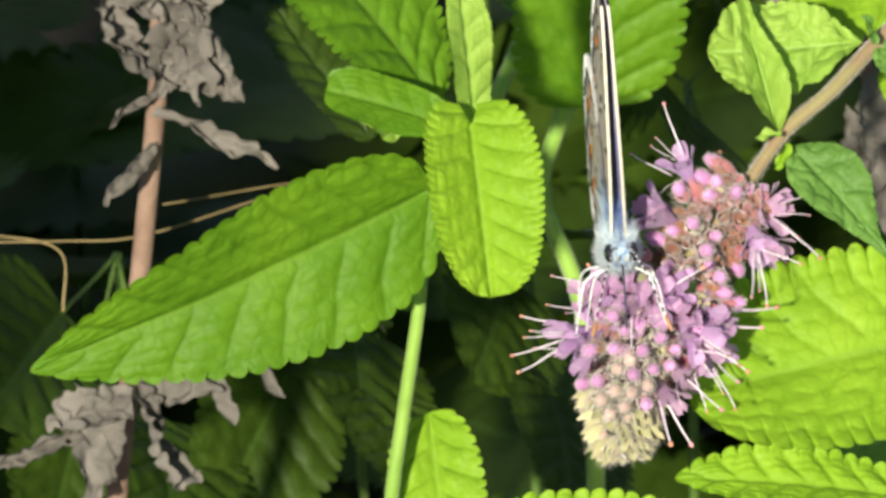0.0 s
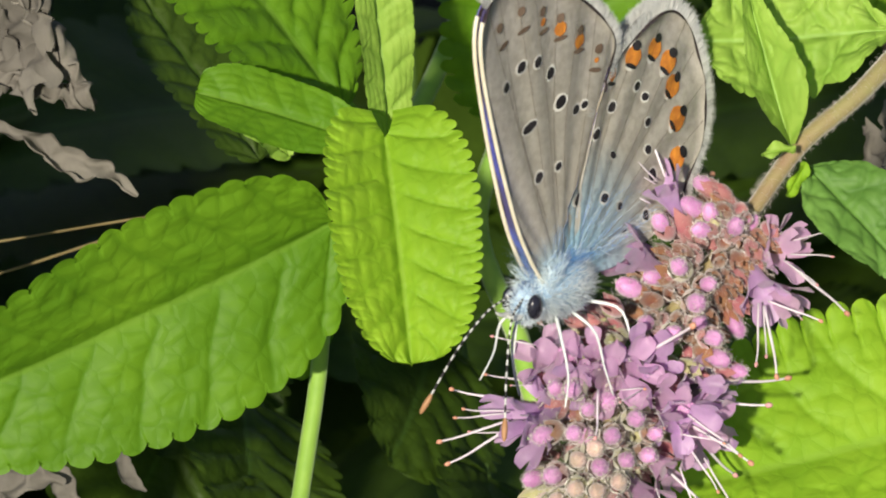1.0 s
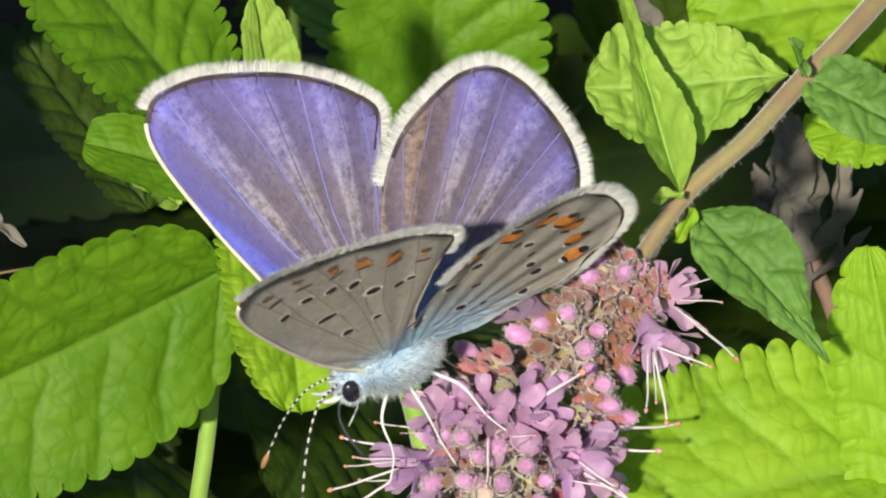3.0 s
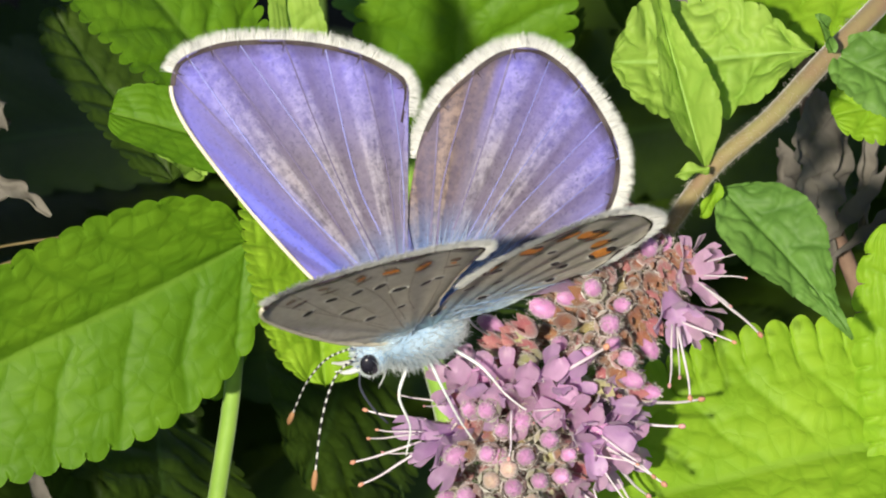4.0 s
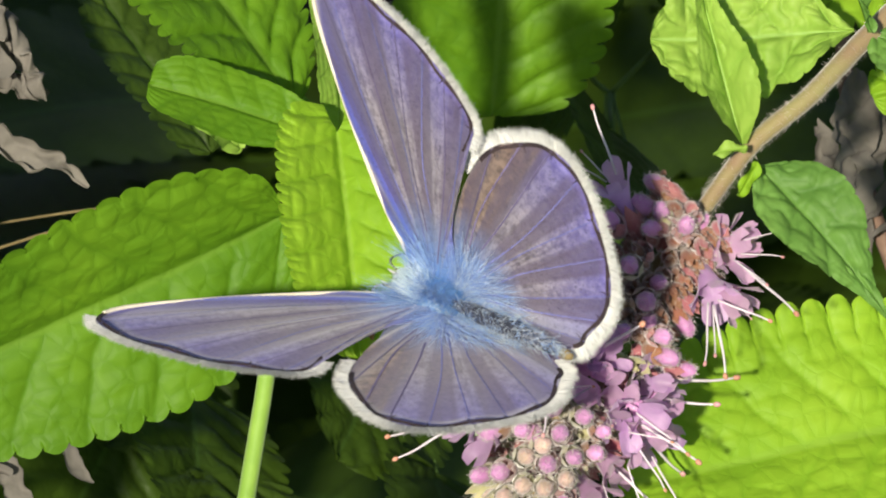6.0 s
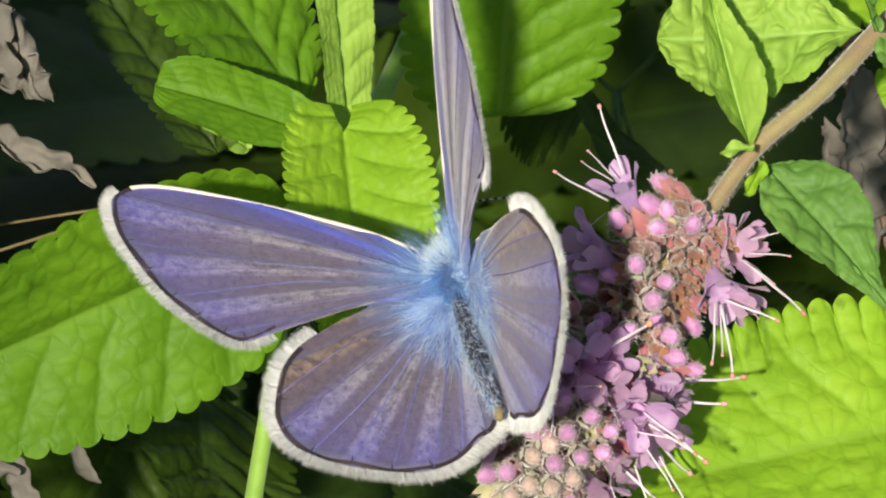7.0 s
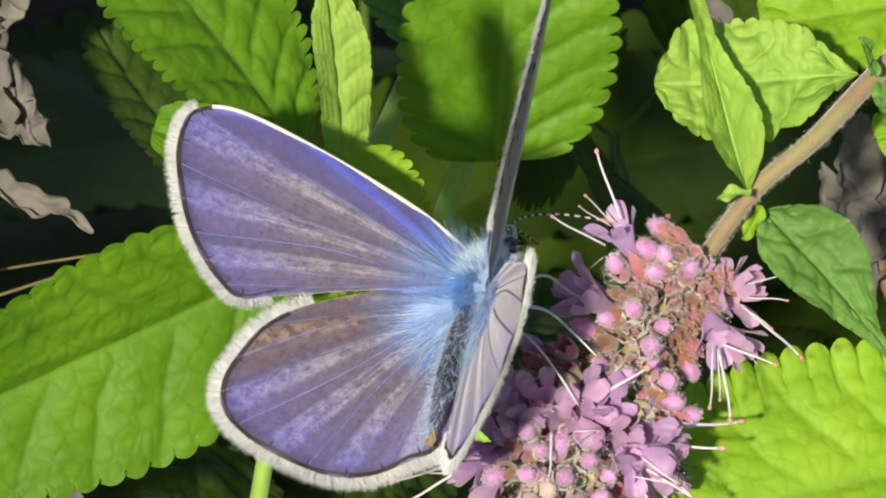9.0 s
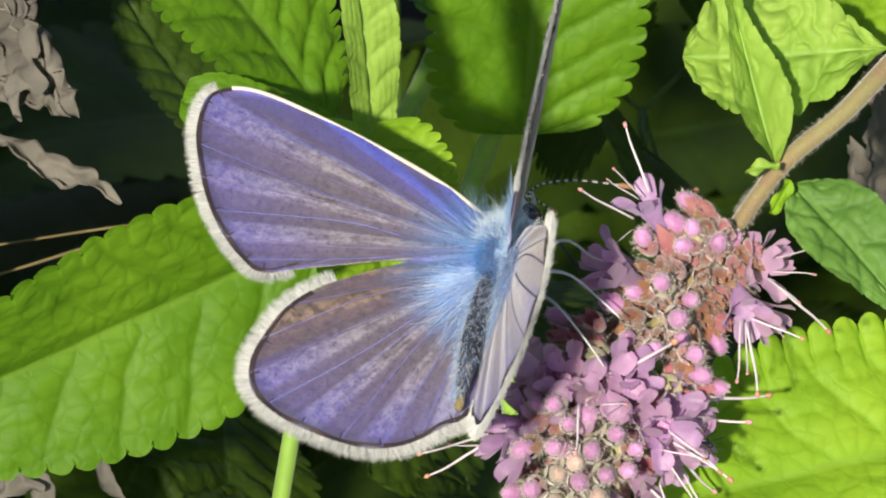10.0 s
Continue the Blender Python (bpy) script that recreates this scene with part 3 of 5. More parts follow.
SPRIG = flowering_mint()


def other_leaves():
    g = thing("mint_shoot", "mint shoot with crinkled bright green leaves", "plant")
    add_leaf(g, (29.64, 13.36, -12.00), (11.84, 10.75, -8.00), 7.5, (0, 0.35, 0.93), LEAF, teeth=24, depth=0.16, fold=5, bend=10, quilt=0.5, veins=9, seed=41, cells=0.28, p=0.45, q=0.4)
    add_leaf(g, (24.62, 7.12, -14.00), (17.52, 5.72, -12.00), 4.2, (0, 0.3, 0.95), LEAF, teeth=14, depth=0.16, fold=5, bend=10, quilt=0.4, veins=5, seed=42, cells=0.28, p=0.4, q=0.4)
    add_tube("stem", g, [(29.64, 13.36, -12.00), (31.86, -4.06, -18.00), (33.95, -29.62, -30.00)], (0.9, 1.0), STEM_GREEN)
    return g


other_leaves()


# ---- flowers of the spike ----
def corolla_mesh(seed, open_=1.0):
    """A slender tube flaring into four crimped lobes, the upper one notched."""
    rnd = random.Random(seed)
    verts, faces = [], []
    n = 16
    prof = [(0.0, 0.24), (0.6, 0.28), (1.2, 0.38), (1.7, 0.56), (2.0, 0.68)]
    for x, r in prof:
        for k in range(n):
            a = 2 * math.pi * k / n
            rr = r * (1 + 0.07 * math.cos(4 * a + 0.4))
            verts.append((x, rr * math.cos(a), rr * math.sin(a)))
    for i in range(len(prof) - 1):
        for k in range(n):
            a, b = i * n + k, i * n + (k + 1) % n
            faces.append((a, b, b + n, a + n))
    for lobe in range(4):
        phi = math.pi / 2 * lobe + rnd.uniform(-0.15, 0.15)
        big = 1.25 if lobe == 1 else rnd.uniform(0.9, 1.05)
        tilt = (0.7 + rnd.uniform(-0.3, 0.35)) * open_
        twist = rnd.uniform(-0.35, 0.35)
        o = len(verts)
        nu, nv = 7, 7
        for i in range(nu):
            u = i / (nu - 1)
            for j in range(nv):
                v = j / (nv - 1) * 2 - 1
                w = 0.58 * big * (0.66 + 0.5 * u) * math.sqrt(max(0.03, 1 - u ** 4))
                tip = -0.22 * (1 - abs(v)) if lobe == 1 else 0.10 * (1 - v * v)
                ln = (1.12 * u + tip * u ** 3) * big
                curl = 0.5 * u * u * open_ * big
                out = 0.66 + ln * math.sin(tilt) + curl * 0.25
                x = 1.9 + ln * math.cos(tilt) - curl * 0.7 + 0.26 * v * v * (0.4 + u) + 0.09 * math.sin(5 * v + 3 * u + seed + lobe) * u
                y, z = out, v * w + twist * u * 0.3
                verts.append((x, y * math.cos(phi) - z * math.sin(phi), y * math.sin(phi) + z * math.cos(phi)))
        for i in range(nu - 1):
            for j in range(nv - 1):
                a = o + i * nv + j
                faces.append((a, a + 1, a + nv + 1, a + nv))
    roots, dirs = [], []
    for k in range(30):
        a, x = rnd.uniform(0, 6.28), rnd.uniform(0.4, 2.0)
        roots.append((x, 0.42 * math.cos(a), 0.42 * math.sin(a)))
        dirs.append((0.3, math.cos(a), math.sin(a)))
    v2, f2 = hairs(roots, dirs, 0.3, 0.02, 0.2, seed)
    v, f, ix = joined((verts, faces, 0), (v2, f2, 1))
    return mesh_of("flower", v, f, [PETAL if seed % 3 else PETAL_PINK, HAIR_PALE], ix)


def calyx_mesh(seed, mat, hair=60):
    rnd = random.Random(seed)
    verts, faces = [], []
    n = 10
    for i, (x, r) in enumerate(((0, 0.12), (0.25, 0.38), (0.8, 0.52), (1.35, 0.6))):
        for k in range(n):
            a = 2 * math.pi * k / n
            rr = r * (1 + 0.06 * (k % 2))
            verts.append((x, rr * math.cos(a), rr * math.sin(a)))
    for i in range(3):
        for k in range(n):
            a, b = i * n + k, i * n + (k + 1) % n
            faces.append((a, b, b + n, a + n))
    for k in range(5):
        a = 2 * math.pi * (2 * k + 1) / n
        verts.append((1.9 + rnd.uniform(-0.15, 0.25), 0.52 * math.cos(a), 0.52 * math.sin(a)))
        faces.append((3 * n + 2 * k, 3 * n + 2 * k + 1, len(verts) - 1))
        faces.append((3 * n + 2 * k + 1, 3 * n + (2 * k + 2) % n, len(verts) - 1))
    roots, dirs = [], []
    for k in range(hair):
        a, x = rnd.uniform(0, 6.28), rnd.uniform(0.2, 1.9)
        roots.append((x, 0.52 * math.cos(a), 0.52 * math.sin(a)))
        dirs.append((0.7, math.cos(a), math.sin(a)))
    v2, f2 = hairs(roots, dirs, 0.5, 0.016, 0.25, seed)
    v, f, ix = joined((verts, faces, 0), (v2, f2, 1))
    return mesh_of("calyx", v, f, [mat, HAIR_PALE], ix)


def bud_mesh(seed, mat):
    """A bud of four lobes folded over one another, covered in down."""
    rnd = random.Random(seed)
    v, f = blob(0.70, 0.44, 0.44, 20, 12, (0.5, 0, 0), 0.14, seed)
    c = []
    for x, y, z in v:
        a = math.atan2(z, y) + 0.5 * x
        tip = min(1.0, max(0.0, (x - 0.2) / 0.7))
        k = 1 - 0.16 * tip * (1 - abs(math.sin(2 * a))) ** 2.5
        c.append((x * (1 - 0.05 * tip * (1 - abs(math.sin(2 * a)))), y * k, z * k))
    roots, dirs = [], []
    for k in range(170):
        a, x = rnd.uniform(0, 6.28), 1.2 * rnd.random() ** 0.7
        r = 0.44 * math.sqrt(max(0.0, 1 - ((x - 0.5) / 0.72) ** 2))
        roots.append((x, r * math.cos(a), r * math.sin(a)))
        dirs.append((0.4 + (x - 0.5), math.cos(a), math.sin(a)))
    v2, f2 = hairs(roots, dirs, 0.17, 0.022, 0.25, seed)
    v, f, ix = joined((c, f, 0), (v2, f2, 1))
    return mesh_of("bud", v, f, [mat, HAIR_PALE], ix)


def stamen_mesh(seed, mat):
    rnd = random.Random(seed)
    k = rnd.uniform(-0.5, 0.5)
    c = spline([(0, 0, 0), (1.5, 0.1, k * 0.3), (3.0, 0.25, k * 0.7), (4.1, 0.2, k)], 9)
    a = tube(c, [0.075] * 5 + [0.065, 0.06, 0.055, 0.05], 6)
    d = blob(0.19, 0.13, 0.15, 8, 6, tuple(c[-1]), 0.2, seed)
    v, f, ix = joined((*a, 0), (*d, 1))
    return mesh_of("stamen", v, f, [FILAMENT, mat], ix)


COROLLAS = [corolla_mesh(k, (1.0, 0.85, 1.15, 0.7)[k % 4]) for k in range(8)]
CALYCES = [calyx_mesh(k, m, 70) for k, m in enumerate((CALYX, CALYX_RUST, CALYX, CALYX_PALE))]
CALYX_TIP = [calyx_mesh(k + 9, CALYX_PALE, 70) for k in range(3)]
BUDS = [bud_mesh(k, m) for k, m in enumerate((BUD, BUD, BUD, BUD_CREAM))]
STAMENS = [stamen_mesh(k, (ANTHER, ANTHER, STIGMA)[k % 3]) for k in range(6)]
WAYS = random.Random(77)


def add_flower(place, way, size=1.0, stamens=4, spread=0.3, long_=1.0, back=2.0):
    """An open flower whose throat lies at place and faces way."""
    way = Vector(way).normalized()
    m = axes(way, (WAYS.gauss(0, 1), WAYS.gauss(0, 1), WAYS.gauss(0, 1)), Vector(place) - way * (back + 0.2) * size) @ Matrix.Scale(size, 4)
    ob = part("flower", WAYS.choice(COROLLAS), SPRIG, m)
    part("calyx", WAYS.choice(CALYCES), ob, Matrix.Translation((-0.9 * MM, 0, 0)))
    for k in range(stamens):
        a = 2 * math.pi * (k + WAYS.uniform(-0.3, 0.3)) / max(1, stamens)
        d = (1, spread * math.cos(a), spread * math.sin(a))
        sm = axes(d, (WAYS.gauss(0, 1), WAYS.gauss(0, 1), WAYS.gauss(0, 1)), (0.9, 0.15 * math.cos(a), 0.15 * math.sin(a)))
        part("stamen", WAYS.choice(STAMENS), ob, sm @ Matrix.Scale(long_ / size * WAYS.uniform(0.85, 1.1), 4))


def add_bud(place, way, size=1.0, cream=False, calyx=True):
    way = Vector(way).normalized()
    m = axes(way, (WAYS.gauss(0, 1), WAYS.gauss(0, 1), WAYS.gauss(0, 1)), Vector(place) - way * 0.6 * size) @ Matrix.Scale(size, 4)
    ob = part("bud", BUDS[3] if cream else BUDS[WAYS.randrange(3)], SPRIG, m)
    if calyx:
        part("calyx", WAYS.choice(CALYCES if not cream else CALYX_TIP), ob, Matrix.Translation((-1.05 * MM, 0, 0)) @ Matrix.Diagonal((0.85, 1.05, 1.05, 1)))


def add_stamen(start, end, mat_index=0):
    d = Vector(end) - Vector(start)
    part("stamen", STAMENS[mat_index], SPRIG, axes(d, (WAYS.gauss(0, 1), WAYS.gauss(0, 1), 1), start) @ Matrix.Scale(d.length / 4.1, 4))


def spike():
    # open flowers that stand out from the whorls: throat, facing, size, stamens
    for place, way, size, n in (
            ((4.96, 1.23, 1.60), (-0.45, 0.8, 0.4), 1.0, 0),
            ((3.44, -1.78, 2.40), (-0.75, 0.35, 0.55), 1.1, 0),
            ((3.23, -1.30, 1.20), (-0.85, 0.3, 0.3), 1.05, 0),
            ((10.18, -1.66, 1.20), (0.75, 0.1, 0.6), 1.05, 0),
            ((9.38, -3.53, 1.40), (0.3, -0.8, 0.5), 1.0, 0),
            ((10.40, -3.86, 0.40), (0.7, -0.6, 0.3), 0.95, 0),
            ((10.56, -1.19, 0.20), (0.8, 0.4, 0.4), 0.9, 0),
            ((3.92, -5.97, 3.80), (0.15, 0.3, 0.95), 0.95, 1),
            ((2.41, -7.21, 4.20), (-0.1, -0.3, 0.95), 1.1, 0),
            ((3.47, -6.80, 4.20), (0.3, -0.1, 0.9), 0.9, 0),
            ((-1.59, -8.88, 2.40), (-0.85, -0.25, 0.45), 1.1, 0),
            ((-0.87, -9.51, 3.20), (-0.55, -0.55, 0.65), 1.05, 0),
            ((-0.52, -8.38, 2.00), (-0.8, 0.25, 0.5), 1.0, 0),
            ((-0.45, -6.14, 2.40), (-0.55, 0.5, 0.65), 0.95, 0),
            ((0.54, -6.35, 3.40), (-0.3, 0.3, 0.9), 0.9, 0),
            ((0.94, -7.41, 3.80), (-0.35, -0.1, 0.9), 0.8, 0),
            ((5.48, -9.07, 3.20), (0.3, -0.5, 0.8), 1.15, 0),
            ((4.94, -8.10, 3.80), (0.3, 0.1, 0.93), 0.9, 0),
            ((6.48, -9.65, 2.00), (0.65, -0.55, 0.5), 1.1, 1),
            ((6.39, -7.52, 2.40), (0.65, 0.2, 0.7), 1.0, 0),
            ((6.99, -8.62, 0.80), (0.85, -0.3, 0.4), 1.05, 1),
            ((4.09, -12.59, 2.20), (0.5, -0.7, 0.45), 1.0, 2),
            ((5.20, -11.35, 1.60), (0.7, -0.6, 0.35), 1.0, 1),
            ((4.68, -6.20, 3.20), (0.4, 0.3, 0.85), 0.8, 0),
            ((1.81, -5.95, 3.60), (-0.1, 0.5, 0.85), 0.75, 0),
            ((7.55, -6.96, -1.20), (0.8, 0.3, -0.3), 0.9, 1),
            ((1.12, -6.01, -2.40), (-0.5, 0.3, -0.8), 1.0, 2),
            ((6.69, -9.99, -2.20), (0.4, -0.3, -0.85), 1.0, 2),
            ((7.68, -0.26, -1.80), (0.2, 0.5, -0.8), 0.9, 2)):
        add_flower(place, way, size * 0.95, n, 0.3)
    # long stamens with their anthers
    for a, b, k in (
            ((5.06, 1.64, 2.00), (4.36, 4.68, 2.00), 2), ((4.73, 1.44, 2.00), (3.33, 2.45, 3.00), 2), ((4.63, 1.33, 2.00), (3.29, 2.26, 2.40), 5), ((4.40, 0.48, 2.00), (2.07, 1.79, 2.40), 5), ((4.31, -0.04, 1.50), (3.55, -0.67, 1.50), 5), ((10.57, -1.80, 1.50), (12.38, -2.00, 2.00), 5), ((10.56, -2.26, 1.50), (12.69, -4.67, 3.00), 0), ((10.21, -2.05, 2.00), (11.54, -3.24, 3.00), 5), ((10.72, -1.20, 1.00), (12.35, -0.93, 1.50), 5), ((9.56, -3.85, 1.80), (11.64, -4.96, 3.00), 0), ((9.13, -3.95, 1.80), (8.79, -6.59, 2.60), 5), ((9.34, -4.06, 1.80), (9.31, -6.24, 2.40), 5), ((9.38, -4.06, 1.80), (9.94, -7.24, 3.00), 0), ((10.35, -3.97, 1.00), (11.02, -4.72, 2.00), 5), ((-1.92, -8.98, 2.60), (-4.90, -10.01, 3.00), 0), ((-1.82, -9.30, 2.60), (-4.59, -10.60, 3.60), 1), ((-2.02, -8.67, 2.40), (-4.25, -8.62, 3.00), 0), ((-1.80, -8.56, 2.40), (-3.76, -8.36, 3.40), 1), ((-1.47, -8.15, 2.00), (-4.38, -7.66, 2.00), 0), ((-0.82, -7.31, 2.00), (-2.84, -6.74, 2.60), 0), ((-0.59, -5.71, 2.40), (-2.60, -5.30, 2.60), 5), ((-0.83, -7.41, 2.20), (-1.83, -7.42, 3.00), 5), ((-1.82, -9.51, 2.60), (-3.62, -9.33, 3.00), 5), ((4.50, -8.51, 4.00), (4.84, -9.35, 5.60), 5), ((3.87, -7.65, 4.40), (2.87, -8.20, 5.50), 5), ((2.92, -7.63, 4.40), (4.01, -7.74, 6.00), 0), ((5.57, -9.60, 3.40), (7.39, -10.07, 4.00), 1), ((5.92, -8.77, 3.00), (8.09, -10.65, 3.40), 3), ((6.02, -10.26, 2.60), (7.07, -12.21, 3.00), 3), ((5.58, -11.11, 2.60), (6.06, -13.26, 3.00), 0), ((6.68, -10.72, 2.00), (7.78, -13.15, 2.60), 3), ((4.51, -11.94, 2.60), (4.90, -12.99, 3.00), 1), ((1.97, -7.62, 4.40), (1.64, -9.67, 6.00), 5)):
        add_stamen(a, b, k)
    # closed buds
    for place, way, size in (
            ((7.06, 0.09, 1.40), (-0.2, 0.7, 0.6), 0.9),
            ((8.15, -0.53, 2.00), (0.1, 0.4, 0.9), 1.0),
            ((8.91, -0.36, 1.00), (0.5, 0.6, 0.5), 0.75),
            ((5.59, -2.30, 3.00), (-0.2, 0.2, 0.95), 1.0),
            ((6.36, -3.90, 3.20), (0.15, 0, 1), 1.1),
            ((6.94, -3.06, 2.40), (0.4, 0.1, 0.9), 0.85),
            ((7.14, -5.44, 2.80), (0.4, -0.1, 0.9), 0.95),
            ((7.41, -6.37, 2.20), (0.7, -0.3, 0.6), 1.0),
            ((5.32, -5.20, 3.40), (0.2, 0.1, 0.95), 0.9),
            ((0.86, -7.60, 4.40), (-0.3, 0, 0.95), 0.95),
            ((0.14, -7.56, 3.80), (-0.4, 0.1, 0.9), 0.85),
            ((0.89, -9.49, 4.60), (-0.3, 0, 0.95), 0.9),
            ((-0.46, -9.60, 3.80), (-0.6, -0.2, 0.75), 1.0),
            ((3.63, -8.90, 4.60), (0.25, 0, 0.95), 0.95),
            ((2.56, -9.62, 4.80), (0, 0, 1), 1.0),
            ((2.02, -10.98, 4.60), (-0.05, -0.1, 1), 1.0),
            ((3.19, -10.69, 4.40), (0.2, -0.1, 0.95), 0.9),
            ((4.16, -10.51, 3.80), (0.4, -0.1, 0.9), 0.9),
            ((-0.90, -11.53, 3.00), (-0.7, -0.1, 0.7), 0.95),
            ((-0.07, -11.36, 3.80), (-0.4, -0.1, 0.9), 1.0),
            ((2.76, -12.75, 3.80), (0.1, -0.3, 0.95), 0.9),
            ((4.82, -0.31, 1.80), (-0.4, 0.5, 0.75), 0.9),
            ((8.27, -6.93, 1.20), (0.8, -0.1, 0.5), 0.8),
            ((6.51, -4.75, 2.80), (0.3, 0.2, 0.9), 0.8),
            ((1.54, -8.46, 4.40), (-0.2, 0.1, 0.95), 0.8),
            ((4.49, -9.57, 3.80), (0.4, 0, 0.9), 0.8)):
        add_bud(place, way, size * 0.92)
    for place in ((1.09, -10.66, 4.40), (0.97, -11.94, 4.00), (1.83, -10.14, 4.60), (1.91, -12.05, 4.20), (0.14, -12.48, 3.40), (1.50, -12.91, 3.60), (2.87, -11.65, 4.00), (0.66, -13.35, 3.00)):
        add_bud(place, (WAYS.uniform(-0.3, 0.3), WAYS.uniform(-0.3, 0.1), 1), 0.85, True)
    # hairy calyces that fill the whorls
    c = spline(AXIS, 61)
    rnd = random.Random(5)
    for s0, s1, r, count, kinds in ((0.02, 0.15, 1.2, 60, (0, 1, 1, 0)), (0.16, 0.38, 1.5, 100, (0, 1, 1, 1)), (0.42, 0.60, 2.5, 96, (0, 2, 3)), (0.60, 0.76, 2.6, 96, (0, 2, 3))):
        for k in range(count):
            s = rnd.uniform(s0, s1)
            i = int(s * 60)
            d = (c[i + 1] - c[i]).normalized()
            u = d.orthogonal().normalized()
            a = rnd.uniform(0, 2 * math.pi)
            way = (u * math.cos(a) + d.cross(u) * math.sin(a) + d * rnd.uniform(-0.1, 0.5)).normalized()
            part("calyx", CALYCES[rnd.choice(kinds)], SPRIG, axes(way, d, c[i] + way * (r * rnd.uniform(0.5, 1.0))) @ Matrix.Scale(rnd.uniform(0.5, 0.75), 4))
            if k % 14 == 0:
                add_bud(c[i] + way * (r + 1.3), way, rnd.uniform(0.75, 1.0), s0 > 0.55 and k % 8 == 0, False)
    # young tip
    for k in range(110):
        s = 0.74 + 0.25 * rnd.random()
        i = min(59, int(s * 60))
        d = (c[i + 1] - c[i]).normalized()
        u = d.orthogonal().normalized()
        a = rnd.uniform(0, 2 * math.pi)
        way = (u * math.cos(a) + d.cross(u) * math.sin(a) + d * 0.7).normalized()
        r = 2.3 * (1.02 - s) / 0.28 + 0.15
        if k % 5 < 4:
            part("calyx", rnd.choice(CALYX_TIP), SPRIG, axes(way, d, c[i] + way * r * rnd.uniform(0.6, 1.0)) @ Matrix.Scale(rnd.uniform(0.6, 0.9), 4))
        else:
            add_bud(c[i] + way * (r + 0.5), way, rnd.uniform(0.5, 0.75), True, False)


spike()


def stem_hairs():
    c = spline([(19.92, 11.47, -3.00), (16.29, 7.87, -1.00), (13.65, 5.15, 0.00), (11.10, 2.98, 0.00), (8.90, 0.02, 0.00)], 200)
    rnd = random.Random(31)
    roots, dirs = [], []
    for k in range(1500):
        i = rnd.randrange(199)
        d = (c[i + 1] - c[i]).normalized()
        u = d.orthogonal().normalized()
        a = rnd.uniform(0, 6.283)
        w = u * math.cos(a) + d.cross(u) * math.sin(a)
        roots.append(c[i] + w * 0.4)
        dirs.append(w + d * 0.4)
    v, f = hairs(roots, dirs, 0.24, 0.014, 0.2, 4)
    part("stem_hair", mesh_of("stem_hair", v, f, HAIR_PALE, smooth=False), SPRIG, None, "short pale hairs on the stem")


stem_hairs()


# ---- withered plants ----
def crumpled_mesh(L, W, seed, mat, rough=0.5):
    rnd = random.Random(seed)
    ns, nt = 44, 24
    verts = []
    off = Vector((seed * 5.3, seed * 2.1, 0))
    roll = rnd.uniform(1.0, 2.6)
    for i in range(ns + 1):
        s = i / ns
        w = W / 2 * (math.sin(math.pi * min(1, s * 0.92 + 0.06)) ** 0.7) * (1 + 0.35 * noise.noise(Vector((s * 7, seed, 1))))
        for j in range(nt + 1):
            t = j / nt * 2 - 1
            a = t * roll
            y = w * math.sin(a) / max(1, roll) * 1.5
            z = w * (1 - math.cos(a)) * 0.45
            p = Vector((s * L, y, z))
            q = p * 0.28 + off
            p += Vector((noise.noise(q), noise.noise(q + Vector((9, 0, 0))), noise.noise(q + Vector((0, 9, 0))))) * W * rough
            q = p * 1.3 + off
            p += Vector((noise.noise(q), noise.noise(q + Vector((9, 0, 0))), noise.noise(q + Vector((0, 9, 0))))) * W * 0.2
            verts.append(tuple(p))
    faces = [(i * (nt + 1) + j, (i + 1) * (nt + 1) + j, (i + 1) * (nt + 1) + j + 1, i * (nt + 1) + j + 1) for i in range(ns) for j in range(nt)]
    return mesh_of("withered_leaf", verts, faces, mat)


def withered(name, label, stem, radius, leaves):
    g = thing(name, label, "dead plant")
    add_tube("stem", g, stem, (radius * 0.8, radius), DRY, 40, 8)
    for k, (base, tip, w) in enumerate(leaves):
        d = Vector(tip) - Vector(base)
        part("withered_leaf", crumpled_mesh(d.length, w, k + len(label), DRY_LEAF), g, axes(d, (0.2 * math.sin(k * 2.1), 0.4, 0.9), base), "curled grey withered leaf")
    return g


